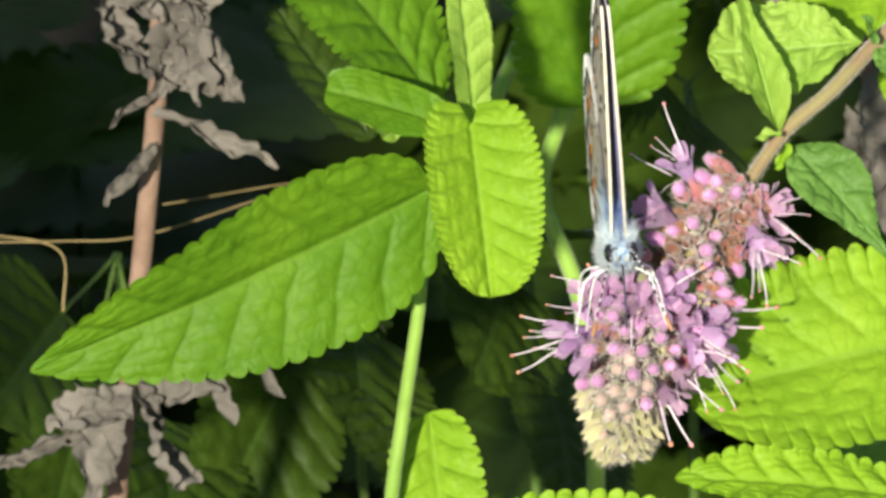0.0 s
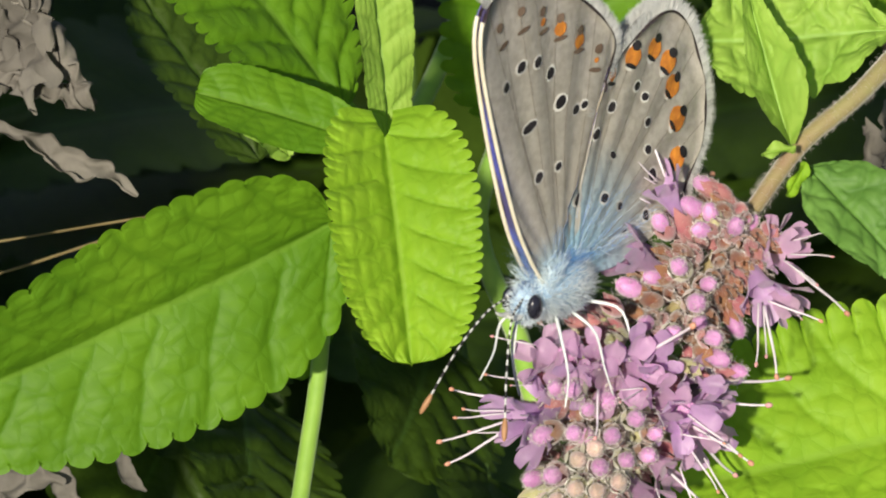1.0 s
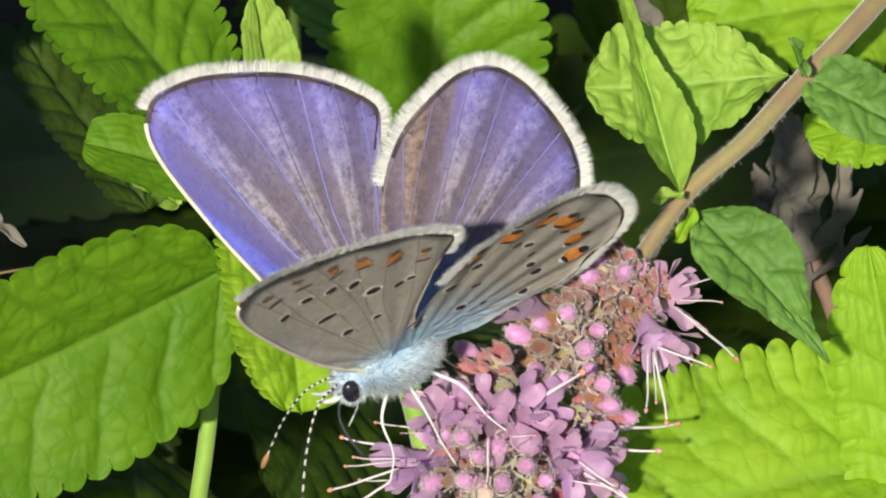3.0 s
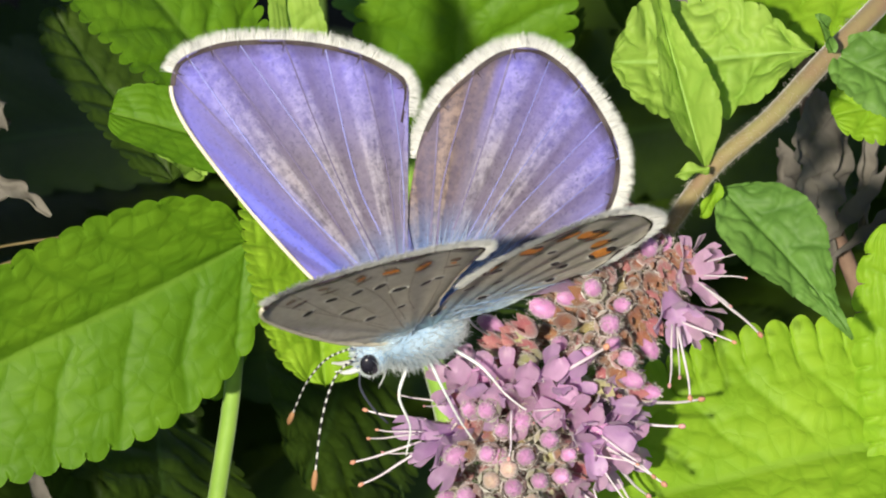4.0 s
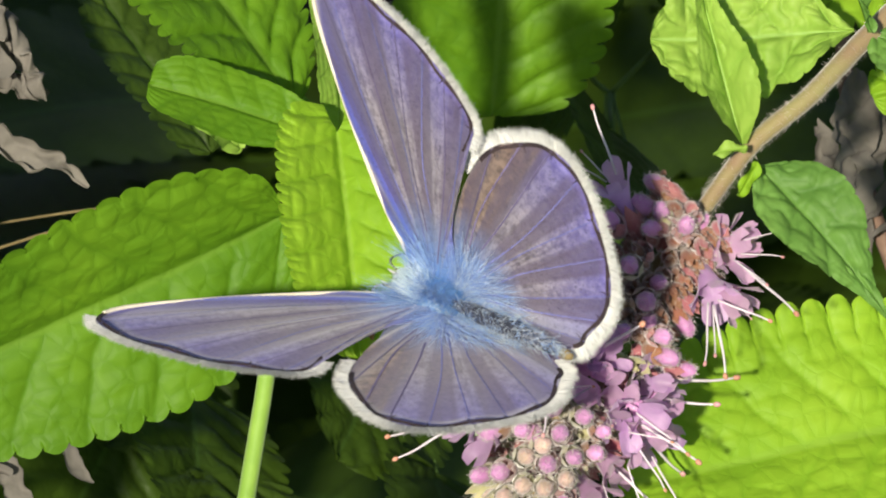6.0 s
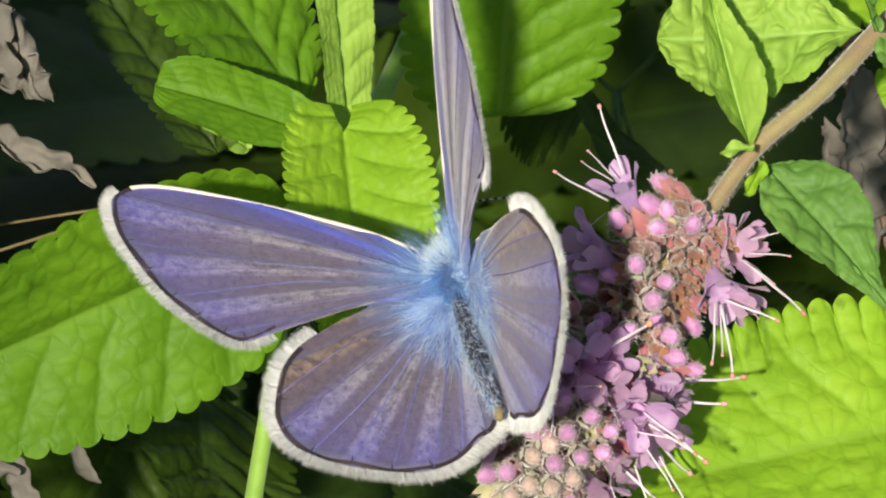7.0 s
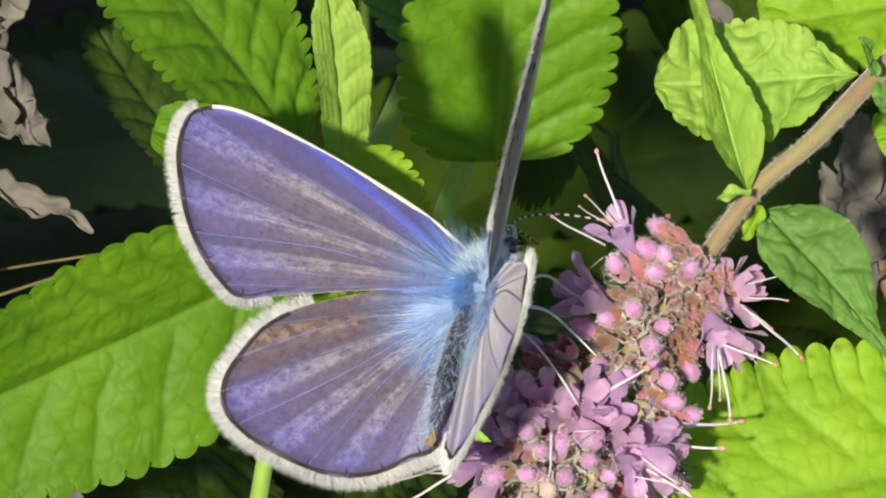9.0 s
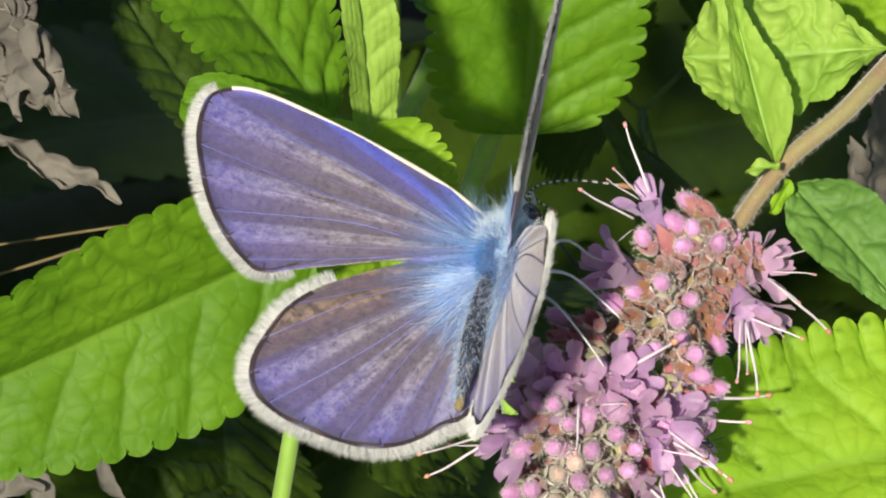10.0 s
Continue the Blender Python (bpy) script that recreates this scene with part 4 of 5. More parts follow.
withered("dead_stalk", "dry brown stalk with curled grey withered leaves",
         [(-25.53, 23.81, -26.00), (-26.97, 12.59, -25.00), (-27.25, 6.75, -25.00), (-28.32, -2.98, -26.00), (-29.39, -12.02, -27.00), (-30.58, -21.05, -29.00), (-33.96, -50.07, -50.00)], 0.75,
         [((-27.02, 7.27, -24.00), (-30.13, 11.58, -22.00), 4.2), ((-27.16, 6.99, -24.00), (-23.27, 10.75, -22.00), 4.0), ((-26.88, 9.20, -24.00), (-22.79, 5.57, -23.00), 3.0), ((-27.20, 10.81, -23.00), (-28.13, 16.68, -24.00), 4.5),
          ((-27.30, 6.16, -24.00), (-30.13, 4.44, -22.00), 1.6), ((-27.43, 5.33, -24.00), (-19.61, 1.47, -25.00), 1.8), ((-27.57, 2.84, -24.00), (-30.13, -0.78, -22.00), 1.6), ((-26.74, 11.97, -24.00), (-21.76, 14.19, -24.00), 3.5), ((-24.81, 12.52, -24.00), (-23.07, 6.12, -23.00), 3.4),
          ((-29.06, -11.87, -25.00), (-33.39, -15.15, -24.00), 3.4), ((-29.19, -12.42, -25.00), (-26.19, -18.75, -24.00), 3.6), ((-29.33, -11.31, -25.00), (-23.97, -12.39, -24.00), 2.2), ((-24.05, -11.31, -25.00), (-22.59, -14.74, -24.00), 1.2), ((-21.27, -10.76, -25.00), (-19.55, -13.22, -24.00), 0.9),
          ((-30.27, -15.25, -26.00), (-38.37, -17.37, -24.00), 2.2), ((-29.61, -13.54, -25.00), (-32.28, -20.14, -24.00), 2.6)])
withered("dead_stalk", "thin dry brown stems and shreds in the shade",
         [(17.86, 18.91, -34.00), (18.29, 7.39, -34.00), (19.68, 1.07, -35.00), (21.52, -4.14, -36.00), (22.59, -12.92, -38.00), (25.83, -48.62, -60.00)], 0.5,
         [((18.35, 7.92, -33.00), (19.11, 1.02, -32.00), 2.4), ((20.45, 5.95, -34.00), (18.92, -0.68, -33.00), 1.6), ((21.50, 7.35, -33.00), (21.03, -1.82, -34.00), 1.5), ((16.50, 5.12, -35.00), (19.59, -2.98, -34.00), 2.2), ((22.94, 2.19, -33.00), (19.40, -0.69, -32.00), 0.9), ((22.36, 3.62, -33.00), (18.92, -0.11, -33.00), 0.8), ((9.73, 16.91, -38.00), (12.23, 11.53, -36.00), 1.8)])
for k, pts in enumerate(([(-42.03, -2.98, -34.00), (-34.03, -2.98, -32.00), (-28.98, -2.69, -33.00), (-21.43, -0.36, -36.00)], [(-39.59, -2.40, -33.00), (-34.31, -3.55, -32.00), (-34.03, -7.55, -32.00)], [(-27.81, -0.65, -36.00), (-17.86, 0.86, -40.00), (-10.58, 0.61, -44.00)])):
    g = thing("dry_stem", "thin straw-coloured dry stem among the leaves", "dry stem", "dry stems")
    add_tube("stem", g, pts, (0.07, 0.09), STRAW, 20, 6)


# ---- undergrowth coloured dark for shade, and unseen shoots that shade it ----
def undergrowth(name, label, root, top, seed, count, size, mat, stem_mat, face=(0, 0.75, 0.6), wide=0.5, leafy=110, arch=0.0):
    """A leafy stem from root to top with opposite leaves."""
    g = thing(name, label, "plant")
    rnd = random.Random(seed)
    low = max(0.05, 1 - leafy / (Vector(top) - Vector(root)).length)
    mid = ((root[0] + top[0]) / 2 + rnd.uniform(-4, 4), (root[1] + top[1]) / 2, (root[2] + top[2]) / 2)
    if arch:
        mid = (top[0] - arch, top[1] + 14, top[2] + 4)
    c = spline([root, mid, top], 80)
    v, f = tube(c, [0.8 - 0.4 * i / 79 for i in range(80)], 7)
    part("stem", mesh_of("stem", v, f, stem_mat), g)
    for k in range(count):
        i = int((low + (1 - low) * (k + 1) / count) * 79)
        a = k * 2.4 + rnd.uniform(-0.4, 0.4)
        d = Vector((math.cos(a), rnd.uniform(-0.15, 0.5), math.sin(a) * 0.8))
        ln = size * rnd.uniform(0.7, 1.2)
        add_leaf(g, tuple(c[i]), tuple(c[i] + d.normalized() * ln), ln * wide * rnd.uniform(0.85, 1.15), (face[0] + rnd.uniform(-0.4, 0.4), face[1], face[2]), mat, teeth=16, depth=0.14, fold=8, bend=rnd.uniform(5, 35), quilt=0.35, veins=7, seed=seed + k, rows=4, across=7, p=0.45, q=0.5)
    return g


DOWN = Vector((0, -math.cos(TILT), -math.sin(TILT)))


def rooted(x, y, c):
    """The point on the soil under a place, straight down."""
    p = Vector((x, y, c))
    z = 300 + p.y * math.cos(TILT) + p.z * math.sin(TILT)
    return tuple(p + DOWN * z)


def dim_shoot(top, leaves):
    """A low shoot coloured dark to look shaded: a stem from the soil and broad leaves about the given places."""
    g = thing("mint_shoot", "broad-leaved mint shoot behind the sunlit leaves, darkened in colour for shade", "plant")
    root = rooted(*top)
    mid = [(a + b) / 2 + c for a, b, c in zip(root, top, (3, 0, -4))]
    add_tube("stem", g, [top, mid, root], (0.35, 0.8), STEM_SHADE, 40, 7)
    for k, (place, size) in enumerate(leaves):
        c = Vector(place)
        d = (c - Vector(top) + Vector((0.1, -1.0, 0))).normalized() * size / 2
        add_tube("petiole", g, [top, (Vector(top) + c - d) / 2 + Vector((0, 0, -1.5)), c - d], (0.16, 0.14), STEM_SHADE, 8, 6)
        # blades darkened in colour and turned from the sun to look shaded
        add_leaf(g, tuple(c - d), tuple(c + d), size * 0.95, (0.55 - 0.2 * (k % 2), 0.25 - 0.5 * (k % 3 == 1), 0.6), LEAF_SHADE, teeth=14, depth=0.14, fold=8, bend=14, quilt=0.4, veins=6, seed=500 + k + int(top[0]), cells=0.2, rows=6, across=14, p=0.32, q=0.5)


dim_shoot((-17, -5, -72), (((-15.7, -13.7, -62), 12), ((-12.5, -18.5, -60), 11), ((-23.5, -17.4, -66), 13), ((-19.5, -8.0, -70), 11)))
dim_shoot((-4, -4, -76), (((-6.5, -9.6, -66), 13), ((-1.5, -18.5, -62), 12), ((1.5, -3.5, -70), 12)))
dim_shoot((-34, -4, -76), (((-39.5, -11.5, -62), 14), ((-29.5, -20.0, -60), 13), ((-37.5, -20.5, -68), 11)))
dim_shoot((8, 8, -74), (((7.6, 3.4, -60), 13), ((3.6, 9.5, -66), 12), ((12.5, -8.7, -58), 11), ((15.0, 14.0, -66), 11)))


# far shoots: their shade is put into the leaf and stem colours
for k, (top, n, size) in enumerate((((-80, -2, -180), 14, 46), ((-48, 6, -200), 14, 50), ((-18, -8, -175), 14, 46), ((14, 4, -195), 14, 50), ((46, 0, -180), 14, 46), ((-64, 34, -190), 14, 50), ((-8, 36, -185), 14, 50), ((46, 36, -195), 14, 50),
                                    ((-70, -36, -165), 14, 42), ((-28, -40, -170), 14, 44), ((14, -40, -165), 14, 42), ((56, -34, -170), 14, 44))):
    undergrowth("mint_shoot", "dark green mint shoot in the undergrowth, its colour lowered for shade", rooted(*top), top, 100 + 20 * k, n, size, LEAF_SHADE, STEM_SHADE)
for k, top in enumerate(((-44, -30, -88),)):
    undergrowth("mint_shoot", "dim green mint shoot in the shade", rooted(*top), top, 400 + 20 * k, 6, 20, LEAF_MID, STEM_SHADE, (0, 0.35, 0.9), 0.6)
# shoots out of view, added to keep sun off the background
for k in range(18):
    top = (-106 - 17 * (k % 6) - 4 * (k // 6), -22 + 36 * (k // 6) + 7 * (k % 2), 150 + 20 * (k % 3))
    undergrowth("mint_shoot", "unseen mint shoot added to shade the background", rooted(*top), top, 700 + 30 * k, 20, 26, LEAF_DEEP, STEM_GREEN, (-0.4, 0.3, 0.8), 0.66, 120)



# ---- butterfly ----
FORE = [(2.16, 0.06), (4.0, 2.6), (5.39, 5.97), (6.55, 9.59), (7.23, 12.39), (7.18, 14.02), (6.44, 15.02), (5.09, 15.18), (3.56, 14.91), (1.13, 13.95), (-0.78, 12.79), (-2.22, 11.43), (-2.91, 10.1), (-1.95, 8.18), (-1.3, 6.4), (-0.5, 4.0), (-0.1, 1.0), (0.21, 0.03)]
HIND = [(1.2, -0.0), (0.9, 2.5), (-0.41, 5.0), (-1.75, 7.57), (-3.17, 9.11), (-4.84, 10.0), (-6.5, 10.53), (-8.04, 10.28), (-9.14, 9.15), (-9.83, 7.69), (-10.34, 5.88), (-10.37, 4.33), (-9.84, 2.94), (-8.8, 1.6), (-8.04, 0.60), (-6.0, -0.25), (-3.0, -0.65), (-0.9, -0.5)]
# seconds, place, turn, then left and right: lift of the forewing, further lift of the hindwing, sweep of both
FLIGHT = [
    (0.0, (1.13, -3.88, 4.50), (0.5444, -0.4820, -0.4875, -0.4836), 91.4, 90.4, 0.0, 0.0, -2.0, -2.0, 0.0, 0.0),
    (0.5, (1.16, -2.89, 4.50), (0.4723, -0.4232, -0.4980, -0.5914), 93.9, 90.6, 0.6, -1.0, 1.4, -0.4, -3.3, 0.0),
    (1.0, (0.69, -2.92, 4.51), (0.3654, -0.2489, -0.4905, -0.7510), 90.5, 91.0, 1.9, -1.0, -0.0, -1.0, 0.2, 0.0),
    (1.5, (0.67, -3.15, 4.53), (0.2062, -0.1688, -0.5189, -0.8122), 84.7, 90.4, 1.0, -5.6, -0.1, -0.9, -1.1, 2.1),
    (2.0, (-0.42, -2.66, 4.46), (0.2477, -0.1025, -0.5322, -0.8031), 67.3, 67.7, 1.1, 6.4, 5.8, -1.3, -0.8, -1.4),
    (2.5, (-1.13, -3.63, 4.41), (0.2506, -0.0272, -0.4753, -0.8429), 62.5, 66.2, -1.4, 4.5, 6.2, 0.1, 1.8, -1.2),
    (4.0, (-1.23, -4.07, 4.49), (0.1678, 0.0628, -0.3979, -0.8998), 56.7, 50.6, -2.6, -1.6, 0.1, 1.1, -1.6, -3.9),
    (4.5, (-1.06, -3.85, 4.52), (0.1485, 0.1051, -0.3476, -0.9198), 55.4, 46.9, -1.9, -3.0, -3.8, 1.4, -0.9, -4.4),
    (5.0, (-2.40, -3.55, 4.47), (0.0396, 0.1429, -0.2860, -0.9467), 56.2, 63.6, -3.0, -14.1, 1.0, -3.2, 0.2, -7.2),
    (5.5, (-2.05, -4.02, 4.43), (0.1424, -0.2998, 0.2223, 0.9167), 55.0, 56.5, -4.2, -4.2, 1.0, -3.3, -0.5, -2.3),
    (6.0, (-1.85, -4.28, 4.47), (0.2231, -0.3428, 0.1462, 0.9008), 52.6, 53.9, -2.3, -2.9, 4.2, -2.1, -2.1, -3.3),
    (7.3, (-1.61, -3.38, 4.48), (0.5725, -0.4401, -0.0028, 0.6918), 47.6, 50.2, 2.4, -11.0, 4.6, 2.6, -4.0, -7.0),
    (7.5, (-1.34, -2.79, 4.48), (0.6308, -0.4578, -0.0054, 0.6265), 47.1, 49.8, 2.7, -11.0, 4.7, 2.9, -4.0, -7.3),
    (8.0, (-0.74, -2.17, 4.48), (0.6358, -0.4698, 0.0028, 0.6124), 45.5, 48.2, 2.6, -12.5, 3.5, 3.0, -4.9, -7.2),
    (8.5, (-0.80, -2.25, 4.52), (0.6390, -0.4581, -0.0130, 0.6178), 43.8, 47.3, 0.4, -12.6, 0.6, 3.1, -4.0, -7.7),
    (9.0, (-0.92, -2.44, 4.53), (0.6299, -0.4680, -0.0132, 0.6197), 44.6, 47.8, 1.9, -13.4, 0.1, 3.2, -6.2, -5.3),
    (9.5, (-1.07, -2.52, 4.52), (0.6264, -0.4620, -0.0012, 0.6279), 43.4, 46.4, 1.8, -11.9, 1.7, 3.0, -7.1, -5.1),
    (10.0, (-1.16, -2.16, 4.51), (0.6074, -0.4769, -0.0122, 0.6352), 42.9, 45.8, 2.1, -11.8, 1.7, 3.1, -7.4, -6.7),
]


def closed_curve(pts, n):
    m = len(pts)
    out = []
    for i in range(n):
        s = i / n * m
        k = int(s)
        t = s - k
        a, b, c, d = [Vector((*pts[(k + e) % m], 0)) for e in (-1, 0, 1, 2)]
        out.append(0.5 * ((2 * b) + (c - a) * t + (2 * a - 5 * b + 4 * c - d) * t * t + (3 * b - a - 3 * c + d) * t ** 3))
    return out


def wing_mesh(name, outline, side, root, reach, top, under):
    """Two thin skins, upper side and underside, with a rim between them."""
    n = 96
    ring = closed_curve(outline, n)
    rings = 14
    r = Vector((*root, 0))
    verts, uv, faces, index = [], [], [], []
    for skin in (0, 1):
        for k in range(rings + 1):
            f = k / rings
            for p in ring:
                q = r + (p - r) * f
                z = wing_z(f, math.atan2(p.x - r.x, p.y - r.y)) + (0.035 if skin == 0 else -0.035) * (1 - f * 0.8)
                verts.append((q.x, q.y * side, z))
                uv.append(((q - r).length / reach, f))
    step = (rings + 1) * n
    for skin in (0, 1):
        for k in range(rings):
            for i in range(n):
                a, b = skin * step + k * n + i, skin * step + k * n + (i + 1) % n
                quad = (a, b, b + n, a + n)
                flip = (skin == 1) != (side < 0)
                faces.append(quad if flip else quad[::-1])
                index.append(skin)
    for i in range(n):
        a, b = rings * n + i, rings * n + (i + 1) % n
        faces.append((a, b, b + step, a + step))
        index.append(0)
    me = mesh_of(name, verts, faces, [top, under], index, uv, "wing")
    layer = me.uv_layers.new(name="ray")
    idx = np.empty(len(me.loops), int)
    me.loops.foreach_get("vertex_index", idx)
    rays = np.array([(math.atan2(x - r.x, abs(y) + 1e-6) * 30, math.hypot(x - r.x, y) * 0.4) for x, y, z in verts])
    layer.data.foreach_set("uv", rays[idx].ravel())
    return me


def outward(outline, i0, i1, n=360):
    """Points on the outline from corner i0 to corner i1, with the way out of the wing at each."""
    ring = closed_curve(outline, n)
    out = []
    for i in range(int(i0 / len(outline) * n), int(i1 / len(outline) * n)):
        d = ring[(i + 1) % n] - ring[i - 1]
        out.append((ring[i % n], Vector((d.y, -d.x, 0)).normalized(), d))
    return out


def fringe_mesh(outline, side, i0, i1, seed, length):
    rnd = random.Random(seed)
    roots, ways = [], []
    edge = outward(outline, i0, i1)
    for p, nrm, d in edge:
        for k in range(28):
            q = p + d * rnd.uniform(-0.5, 0.5) + nrm * rnd.uniform(0, 0.08)
            roots.append((q.x, q.y * side, rnd.uniform(-0.07, 0.07)))
            ways.append((nrm.x, nrm.y * side, 0))
    v, f = hairs(roots, ways, length * 1.05, 0.032, 0.10, seed, 0.05)
    o = len(v)
    for p, nrm, d in edge:
        a, b = p + nrm * 0.02, p + nrm * length * 0.3
        v += [(a.x, a.y * side, 0.015), (b.x, b.y * side, 0.0)]
    f += [(o + 2 * i, o + 2 * i + 1, o + 2 * i + 3, o + 2 * i + 2) for i in range(len(edge) - 1)]
    return mesh_of("fringe", v, f, WHITE, smooth=False)


def wing_height(q, root, outline_ring):
    """Height of the wing's middle surface at q, by the share of the way from root to rim."""
    w = Vector((q[0] - root[0], q[1] - root[1], 0))
    ang = math.atan2(w.x, w.y)
    best = min(outline_ring, key=lambda p: abs(math.atan2(p.x - root[0], p.y - root[1]) - ang) + (0 if (p - Vector((*root, 0))).dot(w) > 0 else 9))
    f = min(1.0, w.length / max(0.1, (best - Vector((*root, 0))).length))
    return wing_z(f, ang)


def wing_z(f, ang):
    return 0.12 * math.sin(math.pi * f) + 0.075 * math.sin(ang * 26) * f


def strip(points, width, side, lift, root, ring, taper=1.0):
    """A narrow band that lies on the wing along points."""
    c = spline([(*p, 0) for p in points], 14)
    v, f = [], []
    for i, p in enumerate(c):
        d = (c[min(i + 1, 13)] - c[max(i - 1, 0)]).normalized()
        nrm = Vector((-d.y, d.x, 0)) * width / 2 * (1 + (taper - 1) * i / 13)
        for q in (p - nrm, p + nrm):
            v.append((q.x, q.y * side, wing_height(q, root, ring) + lift))
    f = [(2 * i, 2 * i + 1, 2 * i + 3, 2 * i + 2) for i in range(13)]
    return v, f


def dot(cx, cy, rx, ry, turn, side, lift, root, ring, seed=0):
    """A slightly uneven oval scale patch on the wing."""
    n = 14
    z = wing_height((cx, cy), root, ring) + lift
    v = [(cx, cy * side, z)]
    for i in range(n):
        a = 2 * math.pi * i / n
        k = 1 + 0.16 * noise.noise(Vector((math.cos(a) * 1.4, math.sin(a) * 1.4, cx * 3 + cy + seed)))
        x, y = rx * k * math.cos(a), ry * k * math.sin(a)
        px, py = cx + x * math.cos(turn) - y * math.sin(turn), cy + x * math.sin(turn) + y * math.cos(turn)
        v.append((px, py * side, wing_height((px, py), root, ring) + lift))
    return v, [(0, 1 + i, 1 + (i + 1) % n) for i in range(n)]


def markings(wing, outline, side, root, fore):
    """Eye spots, orange crescents, veins and dark margin, each group a mesh of its own on the wing."""
    ring = closed_curve(outline, 180)
    up, down = 0.055, -0.055
    # underside
    if fore:
        spots = [(5.37, 10.58, 0.24), (4.21, 11.19, 0.27), (3.07, 11.11, 0.27), (1.99, 10.25, 0.28), (1.22, 8.64, 0.33), (0.0, 7.9, 0.25), (-0.62, 7.95, 0.2), (2.8, 5.48, 0.26), (1.32, 5.56, 0.2)]
        bars = [(3.54, 8.11, 0.52, 0.22)]
        crescents = [(5.73, 13.04, 0.12), (4.3, 13.4, 0.3), (2.7, 12.9, 0.5), (1.38, 12.2, 0.9), (-0.07, 11.2, 0.95), (-1.4, 9.9, 0.35)]
        i0, i1 = 5.4, 12.6
    else:
        spots = [(-1.6, 6.2, 0.27), (-2.96, 7.1, 0.27), (-4.93, 7.53, 0.25), (-5.57, 6.81, 0.22), (-5.72, 5.53, 0.22), (-5.74, 4.16, 0.22), (-6.11, 2.81, 0.29), (-0.1, 3.52, 0.31), (-2.22, 2.9, 0.25), (-3.41, 2.11, 0.2), (-5.51, 0.98, 0.26)]
        bars = [(-2.97, 4.76, 0.3, 0.16)]
        crescents = [(-2.9, 8.75, 0.6), (-4.56, 9.1, 0.95), (-6.3, 8.95, 0.95), (-7.3, 8.0, 1.0), (-7.7, 6.7, 1.1), (-8.0, 5.0, 1.15), (-7.96, 3.04, 0.95)]
        i0, i1 = 3.6, 14.0
    halo, black, orange, brown = [], [], [], []
    for k, (x, y, r) in enumerate(spots):
        turn = math.atan2(y - root[1], x - root[0]) + 1.2
        halo.append((*dot(x, y, r * 1.5, r * 1.3, turn, side, down * 1.25, root, ring), 0))
        black.append((*dot(x, y, r * 1.12, r * 0.92, turn, side, down * 1.6, root, ring, k), 0))
    for x, y, a, b in bars:
        turn = math.atan2(y - root[1], x - root[0]) + math.pi / 2
        halo.append((*dot(x, y, a * 1.2, b * 1.4, turn, side, down * 1.25, root, ring), 0))
        black.append((*dot(x, y, a, b, turn, side, down * 1.6, root, ring), 0))
    for k, (x, y, r) in enumerate(crescents):
        d = Vector((x - root[0], y - root[1]))
        turn = math.atan2(d.y, d.x)
        u = d.normalized()
        if not fore:
            halo.append((*dot(x, y, 0.75, 0.48, turn, side, down * 1.15, root, ring), 0))
        if r > 0.3:
            orange.append((*dot(x, y, (0.38 if fore else 0.58) * min(r, 1), (0.42 if fore else 0.6) * r, turn, side, down * 1.6, root, ring, k), 0))
        brown.append((*dot(x - u.x * 0.46, y - u.y * 0.46, 0.12, 0.42, turn, side, down * 1.85, root, ring, k), 0))
        brown.append((*dot(x + u.x * 0.52, y + u.y * 0.52, 0.24, 0.32 if not fore else 0.26, turn, side, down * 1.85, root, ring, k), 0))
    for name, bits, mat, label in (("spot_ring", halo, HALO, "pale ring round a spot"), ("black_spot", black, BLACK, "black spot"), ("orange_spot", orange, ORANGE, "orange spot near the edge"), ("dark_crescent", brown, SPOT_BROWN if fore else BLACK, "dark crescent")):
        for v, f, ix in bits:
            part(name, mesh_of(name, v, f, mat, smooth=False), wing, None, label)
    # veins, above and below
    ends = outward(outline, i0, i1, 90)
    step = len(ends) / 9
    lines, under = [], []
    for k in range(9):
        e = ends[int((k + 0.5) * step)][0]
        e2 = (e.x, e.y)
        a = 0.12 + 0.1 * (k % 3)
        s0 = (root[0] + (e.x - root[0]) * a, root[1] + (e.y - root[1]) * a)
        mid = (root[0] + (e.x - root[0]) * 0.55 + 0.45 * math.sin(k * 1.7), root[1] + (e.y - root[1]) * 0.55)
        lines.append((*strip([s0, mid, e2], 0.06 if fore else 0.04 if k > 2 else 0.09, side, up * 1.1, root, ring, 0.8), k % 2 if fore else int(k > 2)))
        under.append((*strip([s0, mid, e2], 0.03, side, down * 1.1, root, ring), 0))
    for v, f, ix in lines:
        part("vein", mesh_of("vein", v, f, (VEIN_DARK, VEIN_BLUE)[ix], smooth=False), wing, None, "fine dark or blue vein")
    for v, f, ix in under:
        part("vein", mesh_of("vein", v, f, VEIN_BROWN, smooth=False), wing, None, "fine brown vein")
    # dark line inside the fringe, above and below, and short strokes running in from it
    edge = outward(outline, i0 - 0.3, i1 + 0.3, 180)
    bits = []
    for lift, w in ((up * 1.3, 0.21), (down * 1.3, 0.12)):
        v = []
        for p, nrm, d in edge:
            a, b = p - nrm * w, p + nrm * 0.02
            v += [(a.x, a.y * side, wing_height(a, root, ring) + lift), (b.x, b.y * side, lift * 0.5)]
        bits.append((v, [(2 * i, 2 * i + 1, 2 * i + 3, 2 * i + 2) for i in range(len(edge) - 1)], 0))
    for k in range(9):
        e, nrm, d = ends[int((k + 0.5) * step)]
